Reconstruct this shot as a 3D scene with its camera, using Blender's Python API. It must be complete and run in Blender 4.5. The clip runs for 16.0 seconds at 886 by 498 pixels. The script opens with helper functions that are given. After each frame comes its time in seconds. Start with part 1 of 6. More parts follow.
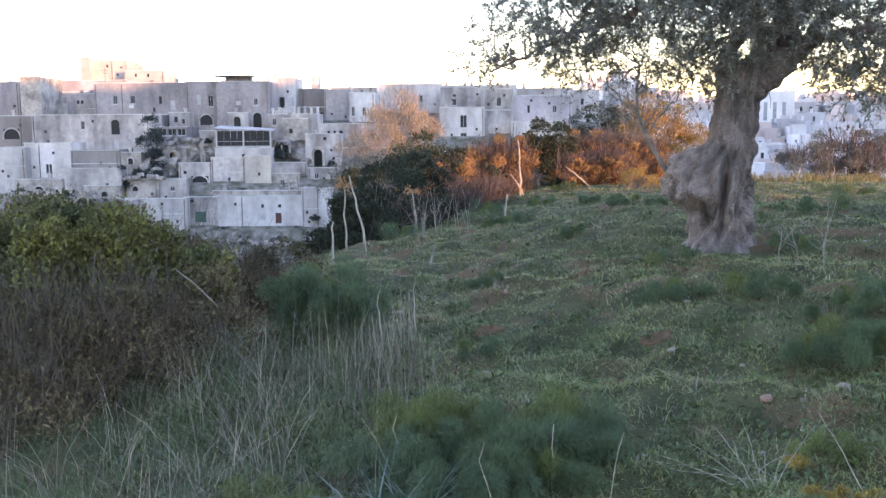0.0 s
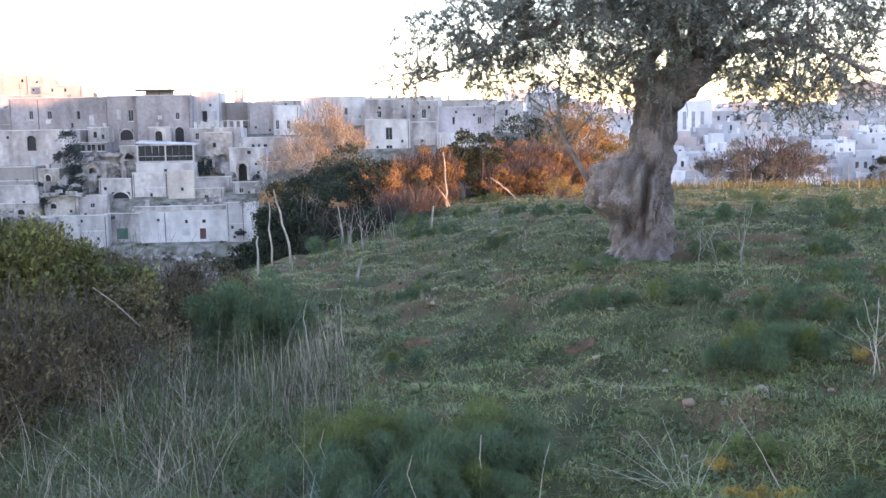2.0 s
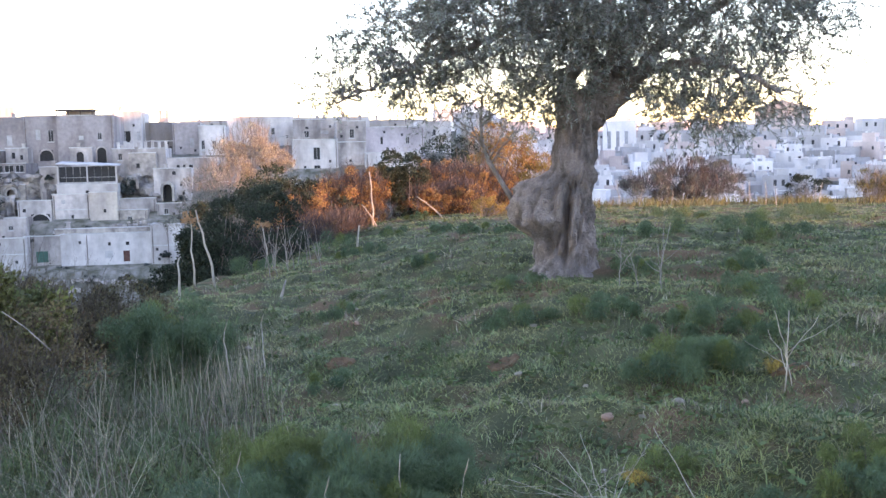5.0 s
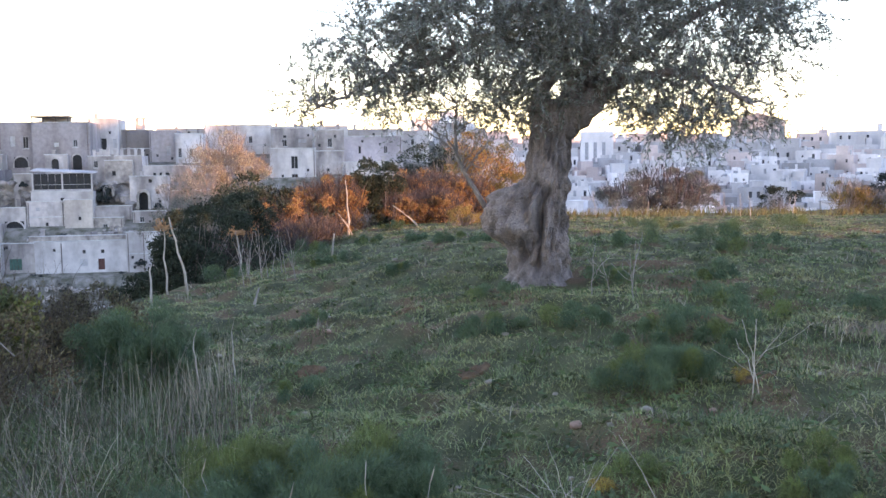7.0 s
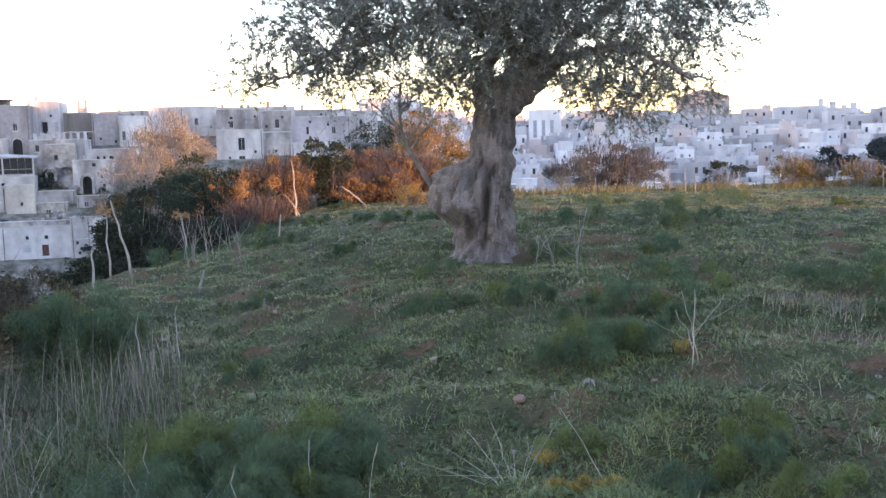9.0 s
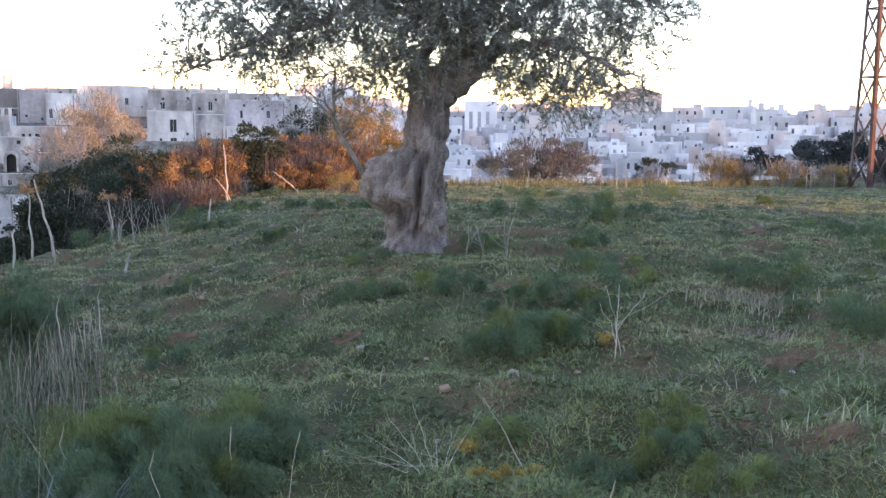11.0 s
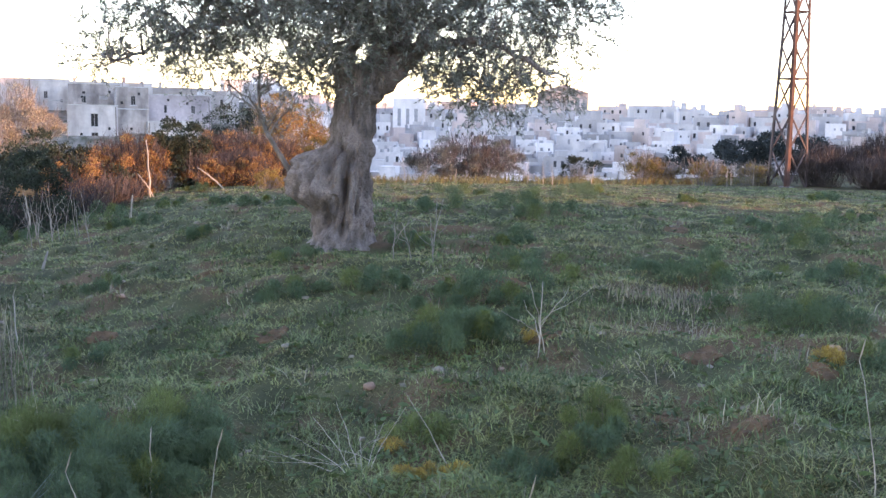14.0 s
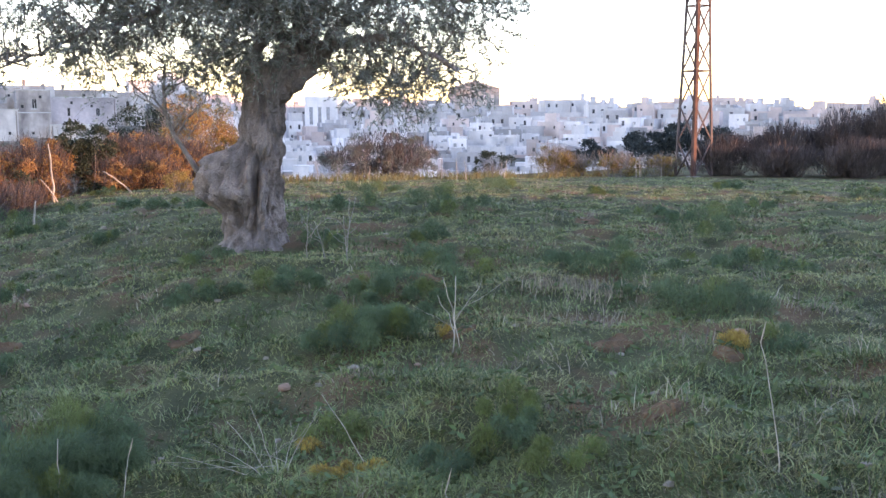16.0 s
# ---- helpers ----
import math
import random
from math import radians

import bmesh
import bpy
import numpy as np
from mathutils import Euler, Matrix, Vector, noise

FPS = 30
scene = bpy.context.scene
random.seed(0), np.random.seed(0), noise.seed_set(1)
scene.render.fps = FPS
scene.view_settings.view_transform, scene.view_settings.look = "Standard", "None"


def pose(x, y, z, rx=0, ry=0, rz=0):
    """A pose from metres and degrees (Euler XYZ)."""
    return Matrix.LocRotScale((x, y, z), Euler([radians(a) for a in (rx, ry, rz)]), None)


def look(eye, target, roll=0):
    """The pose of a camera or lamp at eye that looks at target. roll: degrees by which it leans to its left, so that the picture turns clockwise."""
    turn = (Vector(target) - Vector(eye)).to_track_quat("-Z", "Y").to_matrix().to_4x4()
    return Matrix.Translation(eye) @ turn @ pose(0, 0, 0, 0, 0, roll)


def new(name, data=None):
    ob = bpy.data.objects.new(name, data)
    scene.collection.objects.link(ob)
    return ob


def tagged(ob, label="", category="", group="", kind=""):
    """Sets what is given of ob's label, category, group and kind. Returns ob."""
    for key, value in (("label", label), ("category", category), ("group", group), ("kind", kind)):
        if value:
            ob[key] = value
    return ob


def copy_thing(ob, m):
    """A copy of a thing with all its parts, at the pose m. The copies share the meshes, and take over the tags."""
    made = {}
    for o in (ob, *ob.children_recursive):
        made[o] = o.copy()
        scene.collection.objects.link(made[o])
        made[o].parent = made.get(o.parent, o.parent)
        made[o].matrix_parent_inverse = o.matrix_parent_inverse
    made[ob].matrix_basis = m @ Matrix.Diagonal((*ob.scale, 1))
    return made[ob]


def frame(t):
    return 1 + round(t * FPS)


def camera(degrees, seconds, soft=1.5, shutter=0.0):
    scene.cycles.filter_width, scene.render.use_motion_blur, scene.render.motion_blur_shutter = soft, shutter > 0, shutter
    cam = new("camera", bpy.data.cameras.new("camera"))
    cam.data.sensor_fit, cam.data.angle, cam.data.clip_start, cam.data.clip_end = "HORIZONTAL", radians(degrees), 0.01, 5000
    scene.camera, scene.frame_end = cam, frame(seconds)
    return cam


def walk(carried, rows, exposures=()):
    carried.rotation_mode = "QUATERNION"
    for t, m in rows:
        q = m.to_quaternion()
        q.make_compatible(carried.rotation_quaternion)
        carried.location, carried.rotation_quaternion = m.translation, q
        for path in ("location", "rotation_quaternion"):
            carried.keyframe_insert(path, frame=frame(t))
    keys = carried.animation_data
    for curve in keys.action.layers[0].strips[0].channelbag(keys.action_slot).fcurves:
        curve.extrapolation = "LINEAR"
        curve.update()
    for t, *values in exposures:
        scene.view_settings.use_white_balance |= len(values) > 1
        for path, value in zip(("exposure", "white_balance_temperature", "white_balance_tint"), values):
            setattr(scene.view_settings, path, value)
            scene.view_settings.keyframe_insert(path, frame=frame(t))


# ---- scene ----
cam = camera(48.09, 16.0)
PATH = [
    (0.0, pose(0.000, 0.000, 1.600, 82.50, 0.40, 0.00)),
    (0.5, pose(0.005, -0.000, 1.600, 82.73, 0.89, -1.71)),
    (1.0, pose(0.006, -0.001, 1.608, 83.01, 1.44, -2.65)),
    (1.5, pose(0.010, -0.004, 1.606, 83.20, 1.25, -3.47)),
    (2.0, pose(0.015, -0.003, 1.604, 83.13, 0.99, -4.26)),
    (2.5, pose(0.021, 0.002, 1.602, 83.10, 1.01, -4.82)),
    (3.0, pose(0.038, 0.005, 1.602, 83.05, 1.28, -5.63)),
    (3.5, pose(0.048, 0.003, 1.602, 83.25, 1.52, -6.48)),
    (4.0, pose(0.054, 0.000, 1.599, 83.54, 1.40, -7.23)),
    (6.5, pose(0.090, -0.000, 1.587, 84.77, 0.79, -9.31)),
    (7.0, pose(0.105, -0.002, 1.581, 84.73, 0.71, -9.61)),
    (7.5, pose(0.125, -0.005, 1.576, 84.30, 1.53, -11.00)),
    (8.0, pose(0.140, -0.009, 1.572, 84.00, 1.61, -11.89)),
    (10.5, pose(0.154, -0.010, 1.568, 82.89, 0.34, -14.69)),
    (11.0, pose(0.165, -0.025, 1.571, 82.86, -0.42, -16.20)),
    (11.5, pose(0.166, -0.029, 1.571, 82.88, -0.65, -16.92)),
    (12.0, pose(0.171, -0.027, 1.569, 82.85, -1.09, -17.67)),
    (12.5, pose(0.175, -0.039, 1.573, 82.87, -2.14, -18.83)),
    (13.0, pose(0.171, -0.036, 1.569, 82.65, -2.44, -19.73)),
    (13.5, pose(0.172, -0.028, 1.568, 82.53, -1.90, -19.95)),
    (14.0, pose(0.179, -0.036, 1.574, 82.74, -0.92, -20.30)),
    (14.5, pose(0.184, -0.045, 1.576, 82.88, -0.27, -21.12)),
    (15.0, pose(0.189, -0.047, 1.572, 82.88, -0.51, -22.02)),
    (15.5, pose(0.198, -0.042, 1.568, 82.77, -0.31, -24.07)),
    (16.0, pose(0.200, -0.045, 1.571, 82.60, 0.18, -25.28)),
]
walk(cam, PATH, [(0.0, 3.27, 7150, 40), (3.5, 3.46, 7150, 40), (6.5, 3.24, 7150, 40), (8.0, 3.07, 7150, 40), (11.0, 3.19, 7150, 40), (16.0, 3.27, 7150, 40)])


# ================= world, sun =================
SUN_AZ, SUN_EL = 128.0, 6.0   # degrees, clockwise from +y, and above the horizon
world = bpy.data.worlds.new("world")
scene.world = world
world.use_nodes = True
wn = world.node_tree
sky = wn.nodes.new("ShaderNodeTexSky")
sky.sky_type = 'NISHITA'
sky.sun_disc = False
sky.sun_elevation = radians(SUN_EL)
sky.sun_rotation = radians(SUN_AZ)
sky.air_density, sky.dust_density, sky.ozone_density = 1.0, 0.0, 2.0
wn.links.new(sky.outputs[0], wn.nodes["Background"].inputs[0])
wn.nodes["Background"].inputs[1].default_value = 0.15
sun_data = bpy.data.lights.new("sun", 'SUN')
sun_data.energy, sun_data.angle, sun_data.color = 1.25, radians(0.5), (1.0, 0.62, 0.32)
sun = new("sun", sun_data)
sun_dir = Vector((math.sin(radians(SUN_AZ)) * math.cos(radians(SUN_EL)), math.cos(radians(SUN_AZ)) * math.cos(radians(SUN_EL)), math.sin(radians(SUN_EL))))
sun.matrix_world = look(sun_dir * 50, (0, 0, 0))

# ================= materials =================
def mat(name, base, rough=0.85, var=0.35, scale=4.0, fine=40.0, bump=0.3, dist=0.01, streak=0.0, alt=None, rand=0.0, island=0.0, spec=0.3, metal=0.0, trans=0.0):
    """Base colour with two scales of variation, relief, and variation from object to object or from leaf to leaf."""
    m = bpy.data.materials.new(name)
    m.use_nodes = True
    nt = m.node_tree
    N, L = nt.nodes, nt.links
    b = N["Principled BSDF"]
    b.inputs["Roughness"].default_value = rough
    b.inputs["Metallic"].default_value = metal
    b.inputs["Specular IOR Level"].default_value = spec
    tc = N.new("ShaderNodeTexCoord")
    geo = N.new("ShaderNodeNewGeometry")
    n1 = N.new("ShaderNodeTexNoise")
    n1.inputs["Scale"].default_value, n1.inputs["Detail"].default_value = scale, 5
    n2 = N.new("ShaderNodeTexNoise")
    n2.inputs["Scale"].default_value, n2.inputs["Detail"].default_value = fine, 4
    src = geo.outputs["Position"]
    if streak:
        mp = N.new("ShaderNodeMapping")
        mp.inputs["Scale"].default_value = (1, 1, streak)
        L.new(src, mp.inputs[0])
        L.new(mp.outputs[0], n1.inputs["Vector"])
    else:
        L.new(src, n1.inputs["Vector"])
    L.new(src, n2.inputs["Vector"])
    mix = N.new("ShaderNodeMix")
    mix.data_type = 'RGBA'
    other = alt if alt else tuple(c * (1 - var) for c in base)
    mix.inputs[6].default_value, mix.inputs[7].default_value = (*other, 1), (*base, 1)
    ramp = N.new("ShaderNodeMapRange")
    ramp.inputs[1].default_value, ramp.inputs[2].default_value = 0.35, 0.62
    L.new(n1.outputs[0], ramp.inputs[0])
    L.new(ramp.outputs[0], mix.inputs[0])
    hsv = N.new("ShaderNodeHueSaturation")
    L.new(mix.outputs[2], hsv.inputs["Color"])
    val = N.new("ShaderNodeMapRange")
    val.inputs[3].default_value, val.inputs[4].default_value = 1 - var * 0.5, 1 + var * 0.5
    L.new(n2.outputs[0], val.inputs[0])
    out = val.outputs[0]
    for amount, sock in ((rand, None), (island, geo.outputs["Random Per Island"])):
        if amount:
            if sock is None:
                sock = N.new("ShaderNodeObjectInfo").outputs["Random"]
            r = N.new("ShaderNodeMapRange")
            r.inputs[3].default_value, r.inputs[4].default_value = 1 - amount, 1 + amount
            L.new(sock, r.inputs[0])
            mu = N.new("ShaderNodeMath")
            mu.operation = 'MULTIPLY'
            L.new(out, mu.inputs[0])
            L.new(r.outputs[0], mu.inputs[1])
            out = mu.outputs[0]
            if amount == island:
                h = N.new("ShaderNodeMapRange")
                h.inputs[3].default_value, h.inputs[4].default_value = 0.5 - amount * 0.06, 0.5 + amount * 0.06
                L.new(sock, h.inputs[0])
                L.new(h.outputs[0], hsv.inputs["Hue"])
    L.new(out, hsv.inputs["Value"])
    L.new(hsv.outputs[0], b.inputs["Base Color"])
    if bump:
        bp = N.new("ShaderNodeBump")
        bp.inputs["Strength"].default_value, bp.inputs["Distance"].default_value = bump, dist
        L.new(n2.outputs[0], bp.inputs["Height"])
        L.new(bp.outputs[0], b.inputs["Normal"])
    if trans:
        tr = N.new("ShaderNodeBsdfTranslucent")
        L.new(hsv.outputs[0], tr.inputs[0])
        ms = N.new("ShaderNodeMixShader")
        ms.inputs[0].default_value = trans
        L.new(b.outputs[0], ms.inputs[1])
        L.new(tr.outputs[0], ms.inputs[2])
        L.new(ms.outputs[0], N["Material Output"].inputs[0])
    return m


M = {
    "white": mat("whitewash", (0.57, 0.525, 0.495), var=0.5, scale=0.35, fine=1.4, streak=0.3, bump=0.3, dist=0.05, rand=0.12, alt=(0.34, 0.30, 0.28)),
    "pale": mat("weathered_plaster", (0.49, 0.43, 0.395), var=0.8, scale=0.38, fine=1.4, streak=0.3, bump=0.6, dist=0.1, alt=(0.20, 0.172, 0.16), rand=0.1),
    "grey": mat("grey_plaster", (0.34, 0.295, 0.285), var=0.7, scale=0.33, fine=1.8, streak=0.3, bump=0.4, dist=0.08, alt=(0.185, 0.16, 0.155), rand=0.08),
    "lilac": mat("faded_plaster", (0.47, 0.41, 0.41), var=0.5, scale=0.25, fine=2.5, streak=0.4, bump=0.3, dist=0.05),
    "brown": mat("brown_plaster", (0.28, 0.24, 0.22), var=0.35, scale=0.3, fine=3, streak=0.4, bump=0.3, dist=0.05),
    "cream": mat("cream_plaster", (0.57, 0.49, 0.41), var=0.5, scale=0.35, fine=1.8, streak=0.3, bump=0.3, dist=0.06, alt=(0.36, 0.30, 0.26)),
    "stone": mat("tufa_stone", (0.42, 0.36, 0.31), var=0.7, scale=0.5, fine=2.0, bump=0.7, dist=0.15, alt=(0.20, 0.17, 0.15)),
    "warm": mat("sandstone", (0.42, 0.365, 0.33), var=0.3, scale=0.3, fine=2.5, bump=0.3, dist=0.05),
    "town_white": mat("town_limewash", (0.73, 0.665, 0.625), var=0.25, scale=0.25, fine=2, streak=0.4, bump=0.2, dist=0.05, rand=0.25),
    "town_grey": mat("town_grey_render", (0.45, 0.41, 0.39), var=0.3, scale=0.25, fine=2, streak=0.4, bump=0.2, dist=0.05, rand=0.2),
    "town_pink": mat("town_pink_render", (0.66, 0.52, 0.46), var=0.25, scale=0.25, fine=2, streak=0.4, bump=0.2, dist=0.05, rand=0.15),
    "roof": mat("lime_roof", (0.55, 0.53, 0.50), var=0.3, scale=0.5, fine=4),
    "tile": mat("dark_tiles", (0.20, 0.16, 0.14), var=0.4, scale=1.0, fine=6, bump=0.5, dist=0.05),
    # window panes; its black also stands for shade in arches and hollows
    "pane": mat("glass_and_void_black", (0.03, 0.03, 0.032), rough=0.45, var=0.3, bump=0, spec=0.2),
    # paler than the near panes: haze of distance put into the colour
    "town_pane": mat("hazed_town_window", (0.075, 0.072, 0.075), rough=0.5, var=0.4, scale=0.4, fine=3, bump=0, rand=0.4),
    "shut": mat("grey_shutter", (0.42, 0.40, 0.39), var=0.25, scale=1.5, fine=20),
    "wood_red": mat("red_brown_door", (0.12, 0.05, 0.04), rough=0.6, var=0.3, scale=2, fine=30),
    "wood_green": mat("green_door", (0.05, 0.13, 0.10), rough=0.6, var=0.3, scale=2, fine=30),
    "rock": mat("cliff_rock", (0.38, 0.33, 0.295), var=0.8, scale=0.45, fine=1.6, bump=1.0, dist=0.5, alt=(0.10, 0.088, 0.08)),
    "bark": mat("olive_bark", (0.315, 0.25, 0.215), var=0.8, scale=9, fine=55, streak=0.4, bump=1.0, dist=0.05, alt=(0.15, 0.12, 0.105)),
    "twig": mat("grey_twig", (0.25, 0.21, 0.18), var=0.4, scale=12, fine=80, bump=0.3),
    "olive": mat("olive_leaf", (0.215, 0.225, 0.175), rough=0.45, var=0.3, scale=1.5, fine=20, bump=0, island=0.5, trans=0.4, spec=0.5),
    "olive_pale": mat("olive_leaf_underside", (0.36, 0.36, 0.315), rough=0.6, var=0.3, scale=1.5, fine=20, bump=0, island=0.3, trans=0.35),
    # dark green, darkened further in the base colour to stand for shade
    "shrub": mat("shade_darkened_shrub_leaf", (0.045, 0.056, 0.034), rough=0.7, var=0.4, scale=2, fine=20, bump=0, island=0.5, trans=0.15, spec=0.2),
    "shrub_olive": mat("lentisk_leaf", (0.145, 0.13, 0.035), rough=0.55, var=0.4, scale=1.6, fine=20, bump=0, island=0.5, trans=0.25, alt=(0.055, 0.066, 0.024)),
    "shrub_brown": mat("dry_shrub_leaf", (0.15, 0.102, 0.052), rough=0.8, var=0.4, scale=1.3, fine=20, bump=0, island=0.5, trans=0.2, alt=(0.075, 0.064, 0.032)),
    "shrub_rust": mat("rust_shrub_leaf", (0.40, 0.21, 0.08), rough=0.7, var=0.5, scale=1.3, fine=20, bump=0, island=0.5, trans=0.3, alt=(0.22, 0.125, 0.055)),
    "shrub_gold": mat("golden_shrub_leaf", (0.30, 0.20, 0.06), rough=0.7, var=0.4, scale=1.4, fine=20, bump=0, island=0.4, trans=0.25, alt=(0.11, 0.10, 0.035)),
    "pale_leaf": mat("pale_tree_leaf", (0.37, 0.29, 0.205), rough=0.7, var=0.3, scale=2, fine=20, bump=0, island=0.45, trans=0.3),
    "grey_leaf": mat("grey_green_leaf", (0.17, 0.165, 0.135), rough=0.7, var=0.3, scale=2, fine=20, bump=0, island=0.4, trans=0.25),
    # purple-brown twigs, darkened in colour in place of shade
    "thicket": mat("shade_darkened_thicket_twig", (0.10, 0.075, 0.068), var=0.4, scale=1.5, fine=30, bump=0, island=0.4),
    "brown_twig": mat("brown_twig", (0.12, 0.095, 0.068), var=0.4, scale=1.5, fine=30, bump=0, island=0.4),
    "pine": mat("pine_needles", (0.05, 0.06, 0.055), var=0.4, scale=0.5, fine=5, bump=0, island=0.4),
    "grass": mat("grass_blade", (0.20, 0.23, 0.078), rough=0.55, var=0.65, scale=1.1, fine=7, bump=0, island=0.4, trans=0.25, alt=(0.26, 0.235, 0.10)),
    "grass_deep": mat("deep_green_blade", (0.09, 0.125, 0.045), rough=0.6, var=0.4, scale=2.0, fine=12, bump=0, island=0.4, trans=0.25),
    "grass_pale": mat("pale_green_blade", (0.21, 0.245, 0.098), rough=0.55, var=0.35, scale=2.0, fine=12, bump=0, island=0.38, trans=0.25),
    "grass_dry": mat("dry_grass_blade", (0.34, 0.275, 0.20), rough=0.8, var=0.4, scale=1.5, fine=20, bump=0, island=0.5, trans=0.2, alt=(0.18, 0.145, 0.11)),
    # yellow of the low sun put into the blade colour
    "grass_lit": mat("sun_tinted_grass_blade", (0.22, 0.18, 0.075), rough=0.8, var=0.3, scale=1.0, fine=12, bump=0, island=0.4, trans=0.2),
    "fennel": mat("fennel_frond", (0.10, 0.15, 0.07), rough=0.7, var=0.4, scale=5, fine=20, bump=0, island=0.25, trans=0.35, alt=(0.065, 0.11, 0.058)),
    "fennel_light": mat("young_fennel_frond", (0.14, 0.175, 0.052), rough=0.7, var=0.3, scale=4, fine=20, bump=0, island=0.25, trans=0.4),
    "fennel_yellow": mat("yellowed_fennel_frond", (0.40, 0.26, 0.06), rough=0.7, var=0.3, scale=6, fine=20, bump=0, island=0.35, trans=0.3),
    "leek": mat("grey_green_strap_leaf", (0.20, 0.26, 0.20), rough=0.5, var=0.25, scale=5, fine=20, bump=0, island=0.3, trans=0.2),
    "stalk": mat("bleached_stalk", (0.42, 0.36, 0.29), rough=0.8, var=0.35, scale=9, fine=60, bump=0.3),
    "stalk_grey": mat("grey_stalk", (0.34, 0.29, 0.25), rough=0.8, var=0.35, scale=9, fine=60, bump=0.3),
    # dry brown plus the orange of sunlit tops, both in the colour
    "umbel": mat("sun_tinted_dry_umbel", (0.40, 0.22, 0.11), rough=0.9, var=0.3, scale=12, fine=60, bump=0),
    "pebble": mat("limestone", (0.27, 0.225, 0.17), var=0.4, scale=8, fine=60, bump=0.6, dist=0.01, rand=0.25),
    "pebble_red": mat("reddish_stone", (0.36, 0.22, 0.15), var=0.35, scale=8, fine=60, bump=0.6, dist=0.01, rand=0.2),
    "soil": mat("bare_red_soil", (0.17, 0.098, 0.05), rough=0.95, var=0.5, scale=9, fine=70, bump=1.0, dist=0.02, alt=(0.085, 0.052, 0.03)),
    "rust": mat("rusted_steel", (0.115, 0.055, 0.04), rough=0.8, var=0.5, scale=2.5, fine=25, bump=0.3, metal=0.1),
    "steel": mat("dull_painted_steel", (0.12, 0.085, 0.078), rough=0.7, var=0.4, scale=2.5, fine=25, bump=0.2, metal=0.2),
}


def ground_material():
    m = bpy.data.materials.new("meadow_soil")
    m.use_nodes = True
    nt = m.node_tree
    N, L = nt.nodes, nt.links
    b = N["Principled BSDF"]
    b.inputs["Roughness"].default_value = 0.95
    b.inputs["Specular IOR Level"].default_value = 0.1
    geo = N.new("ShaderNodeNewGeometry")

    def noise_node(scale, detail=6):
        n = N.new("ShaderNodeTexNoise")
        n.inputs["Scale"].default_value, n.inputs["Detail"].default_value = scale, detail
        L.new(geo.outputs["Position"], n.inputs["Vector"])
        return n

    def blend(fac, lo, hi, a, c):
        r = N.new("ShaderNodeMapRange")
        r.inputs[1].default_value, r.inputs[2].default_value = lo, hi
        L.new(fac, r.inputs[0])
        x = N.new("ShaderNodeMix")
        x.data_type = 'RGBA'
        L.new(r.outputs[0], x.inputs[0])
        for sock, col in ((x.inputs[6], a), (x.inputs[7], c)):
            if isinstance(col, tuple):
                sock.default_value = (*col, 1)
            else:
                L.new(col, sock)
        return x.outputs[2]

    big, mid, fine = noise_node(0.8), noise_node(3.5), noise_node(60)
    green = blend(mid.outputs[0], 0.35, 0.65, (0.044, 0.048, 0.024), (0.098, 0.098, 0.045))
    soil = blend(fine.outputs[0], 0.3, 0.7, (0.10, 0.06, 0.033), (0.165, 0.105, 0.06))
    patch = noise_node(1.6)
    col = blend(patch.outputs[0], 0.50, 0.62, green, soil)
    sep = N.new("ShaderNodeSeparateXYZ")
    L.new(geo.outputs["Position"], sep.inputs[0])
    rubble = blend(big.outputs[0], 0.35, 0.65, (0.09, 0.088, 0.06), (0.25, 0.22, 0.19))
    col = blend(sep.outputs[1], 118, 132, col, rubble)
    L.new(col, b.inputs["Base Color"])
    bp = N.new("ShaderNodeBump")
    bp.inputs["Strength"].default_value, bp.inputs["Distance"].default_value = 0.8, 0.02
    L.new(fine.outputs[0], bp.inputs["Height"])
    L.new(bp.outputs[0], b.inputs["Normal"])
    return m


M["ground"] = ground_material()

# ================= small builders =================
rng = np.random.default_rng(7)


def sst(a, b, x):
    t = np.clip((x - a) / (b - a), 0, 1)
    return t * t * (3 - 2 * t)


def np_mesh(name, verts, faces, material, smooth=False):
    me = bpy.data.meshes.new(name)
    me.from_pydata(np.asarray(verts, dtype=float).reshape(-1, 3), [], faces)
    me.materials.append(material)
    if smooth:
        me.shade_smooth()
    return me


def bm_mesh(name, bm, material, smooth=False):
    me = bpy.data.meshes.new(name)
    bm.to_mesh(me)
    bm.free()
    me.materials.append(material)
    if smooth:
        me.shade_smooth()
    return me


def part(name, me, parent, label=""):
    ob = new(name, me)
    ob.parent = parent
    if label:
        ob["label"] = label
    return ob


def thing(name, label, category, x=0.0, y=0.0, z=0.0, rz=0.0, group="", kind=""):
    ob = new(name)
    ob.empty_display_size = 0.1
    ob.matrix_world = pose(x, y, z, 0, 0, rz)
    return tagged(ob, label, category, group, kind)


def merge(*pieces):
    """Joins (verts, faces) pieces."""
    vs, fs, n = [], [], 0
    for v, f in pieces:
        v = np.asarray(v, dtype=float).reshape(-1, 3)
        vs.append(v)
        fs += [tuple(i + n for i in q) for q in f]
        n += len(v)
    return np.concatenate(vs), fs


